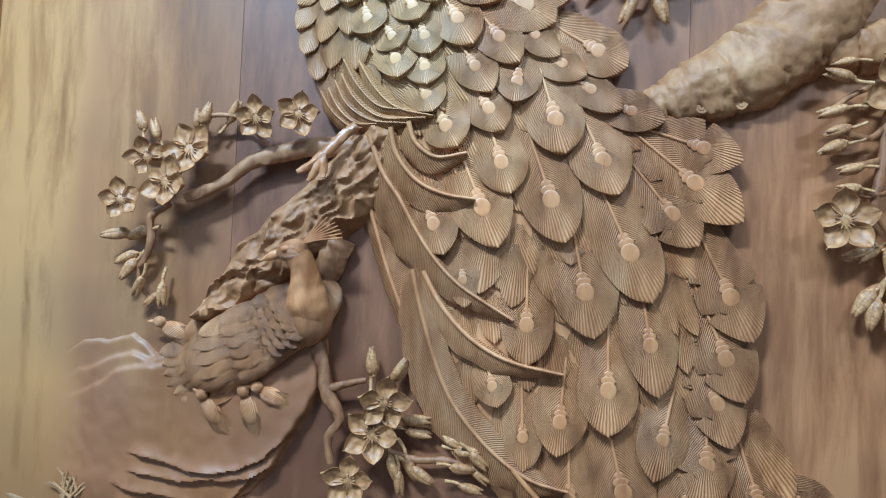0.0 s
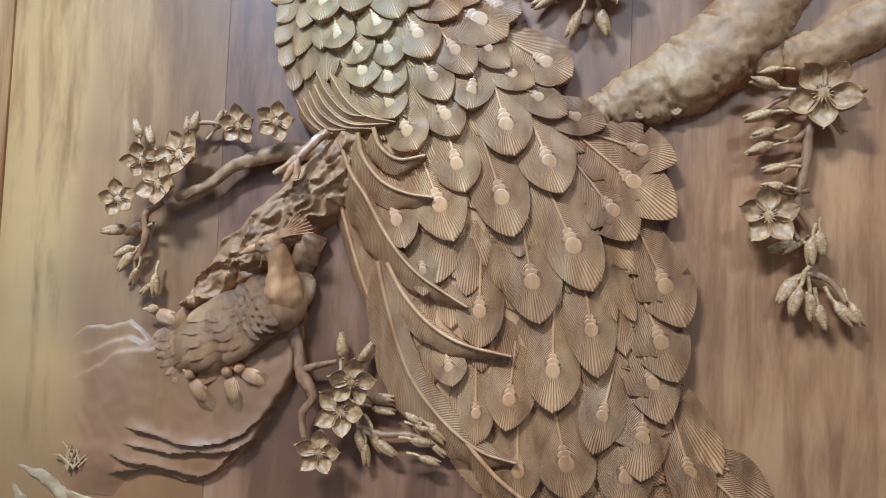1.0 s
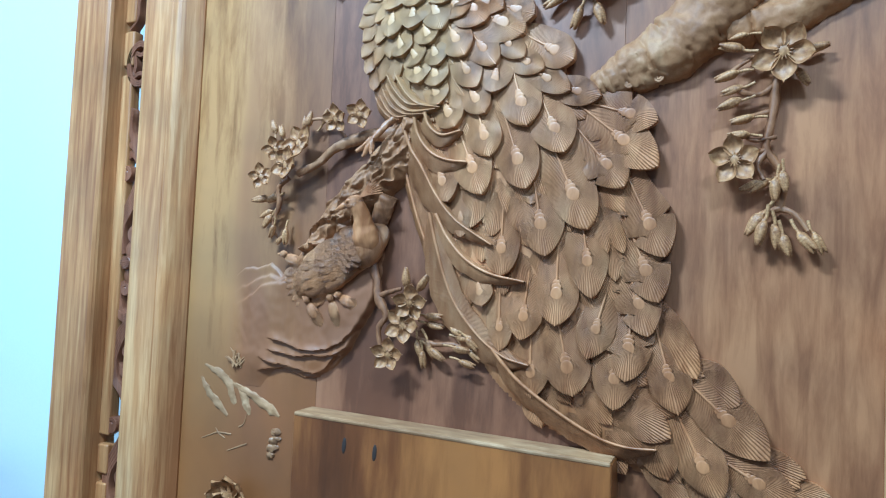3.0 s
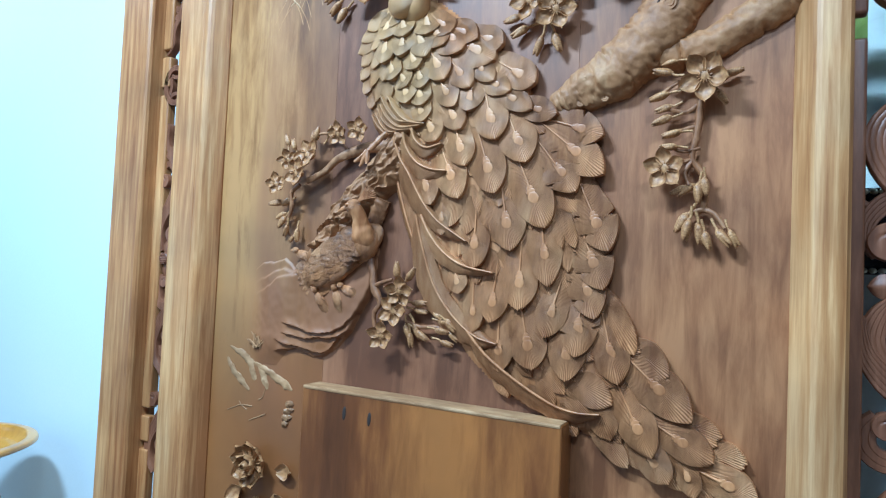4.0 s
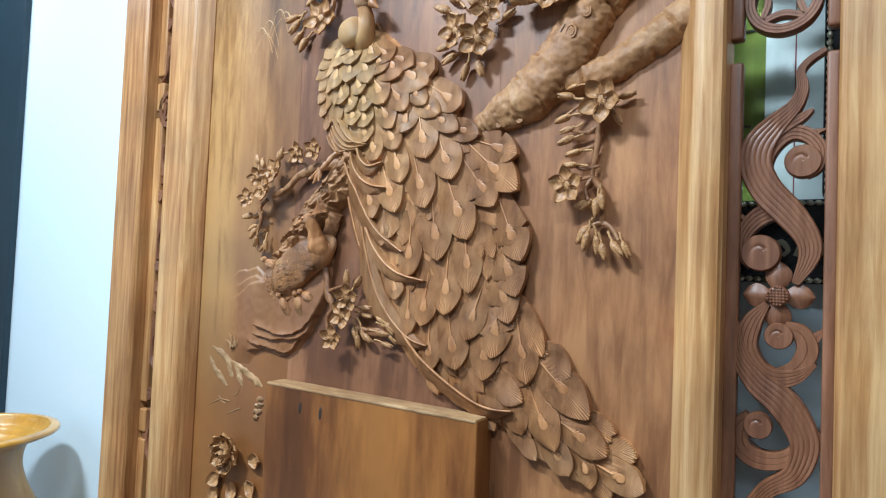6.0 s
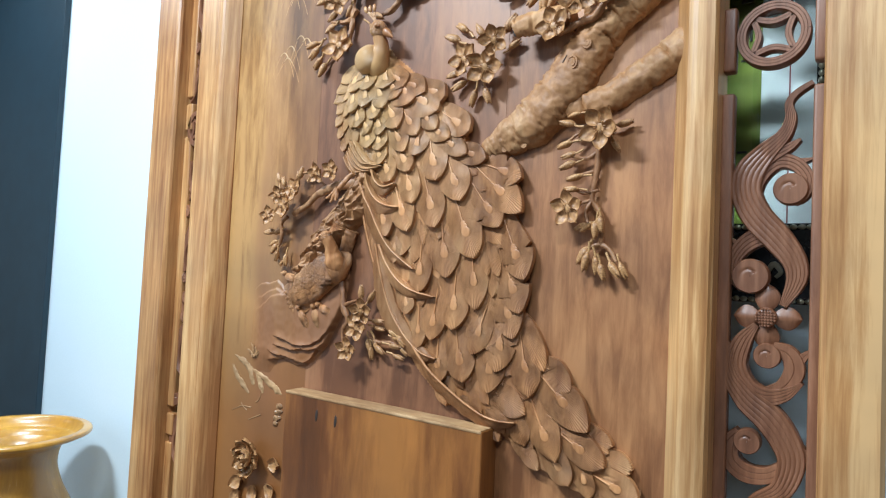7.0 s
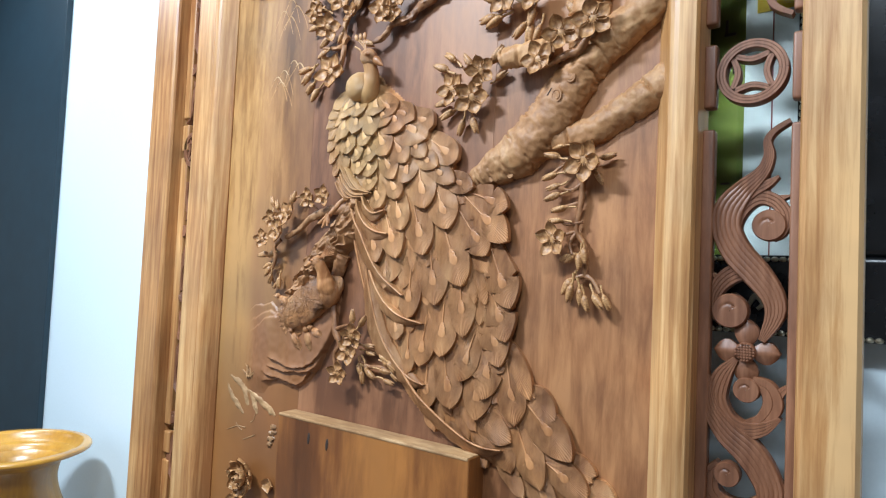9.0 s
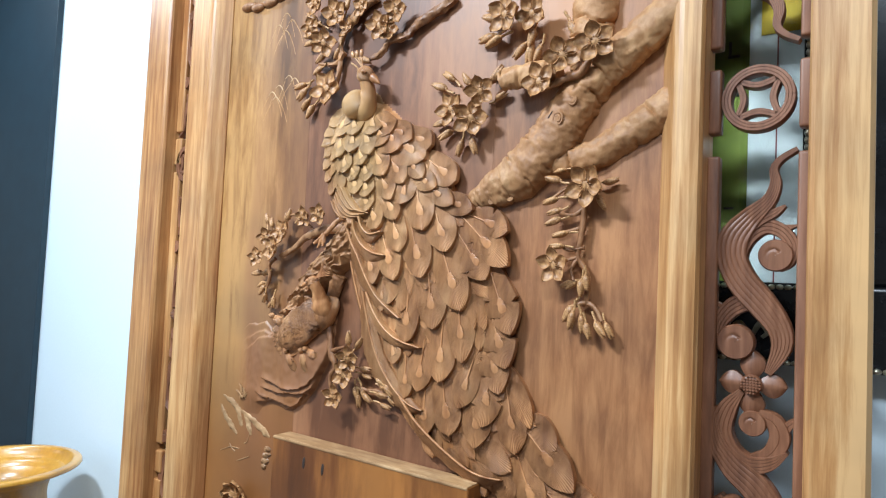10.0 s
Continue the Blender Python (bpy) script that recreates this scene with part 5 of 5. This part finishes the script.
body = lathe([(0.02, 0.0), (0.15, 0.0), (0.165, 0.03), (0.15, 0.08), (0.17, 0.2), (0.21, 0.36), (0.205, 0.50), (0.155, 0.62), (0.138, 0.70), (0.158, 0.765), (VR - 0.03, VZ - 0.028), (VR - 0.006, VZ - 0.016)])
put("body", body.build("body", GLAZE), vase)
rim = lathe([(VR - 0.012, VZ - 0.020), (VR - 0.001, VZ - 0.014), (VR - 0.004, VZ - 0.003), (VR - 0.018, VZ), (VR - 0.032, VZ - 0.004), (VR - 0.05, VZ - 0.03), (0.125, 0.73), (0.11, 0.66), (0.13, 0.55), (0.02, 0.5)])
put("rim", rim.build("rim", GLAZE), vase, "rounded polished lip and hollow throat")

# ---- picture behind the screen ----
picture = tagged(new("picture"), "large glazed picture in a black frame with silver beading", "picture")
FX0, FX1, FZ0, FZ1, RAIL = 0.10, 0.966, 1.378, 2.50, 0.140
for nm, a in (("frame_rail", (FX0, FX1, FZ0, FZ0 + RAIL)), ("frame_rail", (FX0, FX1, FZ1 - RAIL, FZ1)), ("frame_stile", (FX0, FX0 + RAIL, FZ0 + RAIL, FZ1 - RAIL)), ("frame_stile", (FX1 - RAIL, FX1, FZ0 + RAIL, FZ1 - RAIL))):
    part(nm, box(a[0], a[1], 0.178, 0.218, a[2], a[3], 0.012, 3), BLACK, picture, smooth=True)
BEAD = Mesh()
lump(BEAD, 0, 0, 0, 0.0062, 0.005, 0.0048, 0, 6, 8)
BEAD = BEAD.build("bead", SILVER)
for inset in (0.006, RAIL - 0.008):
    for x in np.arange(max(0.66, FX0), FX1 - inset, 0.0125):
        put("bead", BEAD, picture, "", pose(x, 0.176, FZ0 + inset))
    for z in np.arange(FZ0 + inset, 2.05, 0.0125):
        put("bead", BEAD, picture, "", pose(FX1 - inset, 0.176, z, 0, 90, 0))
for k in range(7):
    m = Mesh()
    a0 = 0.70 + 0.034 * k
    ribbon(m, [(a0 - 0.012, FZ0 + 0.045, 0.003), (a0, FZ0 + 0.068, 0.005), (a0 + 0.012, FZ0 + 0.055, 0.004), (a0 + 0.004, FZ0 + 0.045, 0.003)], y0=0.172, depth=0.008, n=14, grooves=1)
    put("scroll_ornament", m.build("scroll_ornament", SILVER), picture)
# paper colour lightened to carry the bright reflections in the glass
ART = plain("art_paper_glare", (0.82, 0.88, 0.86), 0.7, scale=5, vary=0.2)
GREEN = plain("art_green", (0.16, 0.20, 0.020), 0.7, scale=9, vary=0.5)
INK = plain("art_ink", (0.01, 0.012, 0.008), 0.7)
YELLOW = plain("art_yellow", (0.75, 0.52, 0.02), 0.6)
part("artwork", box(FX0 + RAIL - 0.01, FX1 - RAIL + 0.01, 0.206, 0.212, FZ0 + RAIL - 0.01, FZ1 - RAIL + 0.01), ART, picture, "pale landscape print, lightened for reflections in its glass")
part("green_band", box(0.60, 0.738, 0.203, 0.2055, FZ0 + RAIL - 0.01, FZ1 - RAIL), GREEN, picture, "green painted band")
part("yellow_label", box(0.757, 0.83, 0.203, 0.2055, 1.962, 2.03), YELLOW, picture, "yellow paper slip")
for k, (x, z, w, h) in enumerate(((0.712, 1.93, 0.020, 0.005), (0.706, 1.945, 0.005, 0.026), (0.714, 1.88, 0.018, 0.004), (0.707, 1.865, 0.004, 0.02), (0.720, 1.865, 0.004, 0.02), (0.713, 1.82, 0.018, 0.004), (0.709, 1.65, 0.016, 0.004), (0.713, 1.60, 0.018, 0.005), (0.706, 1.58, 0.005, 0.026))):
    part("ink_bar", box(x - w / 2, x + w / 2, 0.2005, 0.2025, z - h / 2, z + h / 2), INK, picture)
part("red_line", box(0.783, 0.785, 0.203, 0.2055, 1.50, 2.3), plain("art_red", (0.2, 0.03, 0.03), 0.6), picture)
gm, gt, gp = material("picture_glass")
gp.inputs["Base Color"].default_value = (0.95, 1, 0.98, 1)
gp.inputs["Roughness"].default_value, gp.inputs["IOR"].default_value, gp.inputs["Transmission Weight"].default_value = 0.02, 1.5, 1.0
glass = part("glass", box(FX0 + RAIL - 0.008, FX1 - RAIL + 0.008, 0.192, 0.195, FZ0 + RAIL - 0.008, FZ1 - RAIL + 0.008), gm, picture, "clear glass pane")
glass.visible_shadow = False

# ---- ceiling lamps ----
LAMP_GLOW = bpy.data.materials.new("lamp_diffuser")
LAMP_GLOW.use_nodes = True
LAMP_GLOW.node_tree.nodes["Principled BSDF"].inputs["Emission Color"].default_value = (1, 0.97, 0.92, 1)
LAMP_GLOW.node_tree.nodes["Principled BSDF"].inputs["Emission Strength"].default_value = 4.0
METAL = plain("white_metal", (0.8, 0.8, 0.8), 0.4)
for lx, ly, sx, sy, watts in LAMPS:
    lamp = tagged(new("ceiling_light"), "flat white ceiling light panel, switched on", "ceiling light", "ceiling lights")
    lamp.location = (lx, ly, 3.1)
    part("frame", box(-sx / 2 - 0.02, sx / 2 + 0.02, -sy / 2 - 0.02, sy / 2 + 0.02, -0.014, -0.001), METAL, lamp)
    part("diffuser", box(-sx / 2, sx / 2, -sy / 2, sy / 2, -0.018, -0.0145), LAMP_GLOW, lamp)
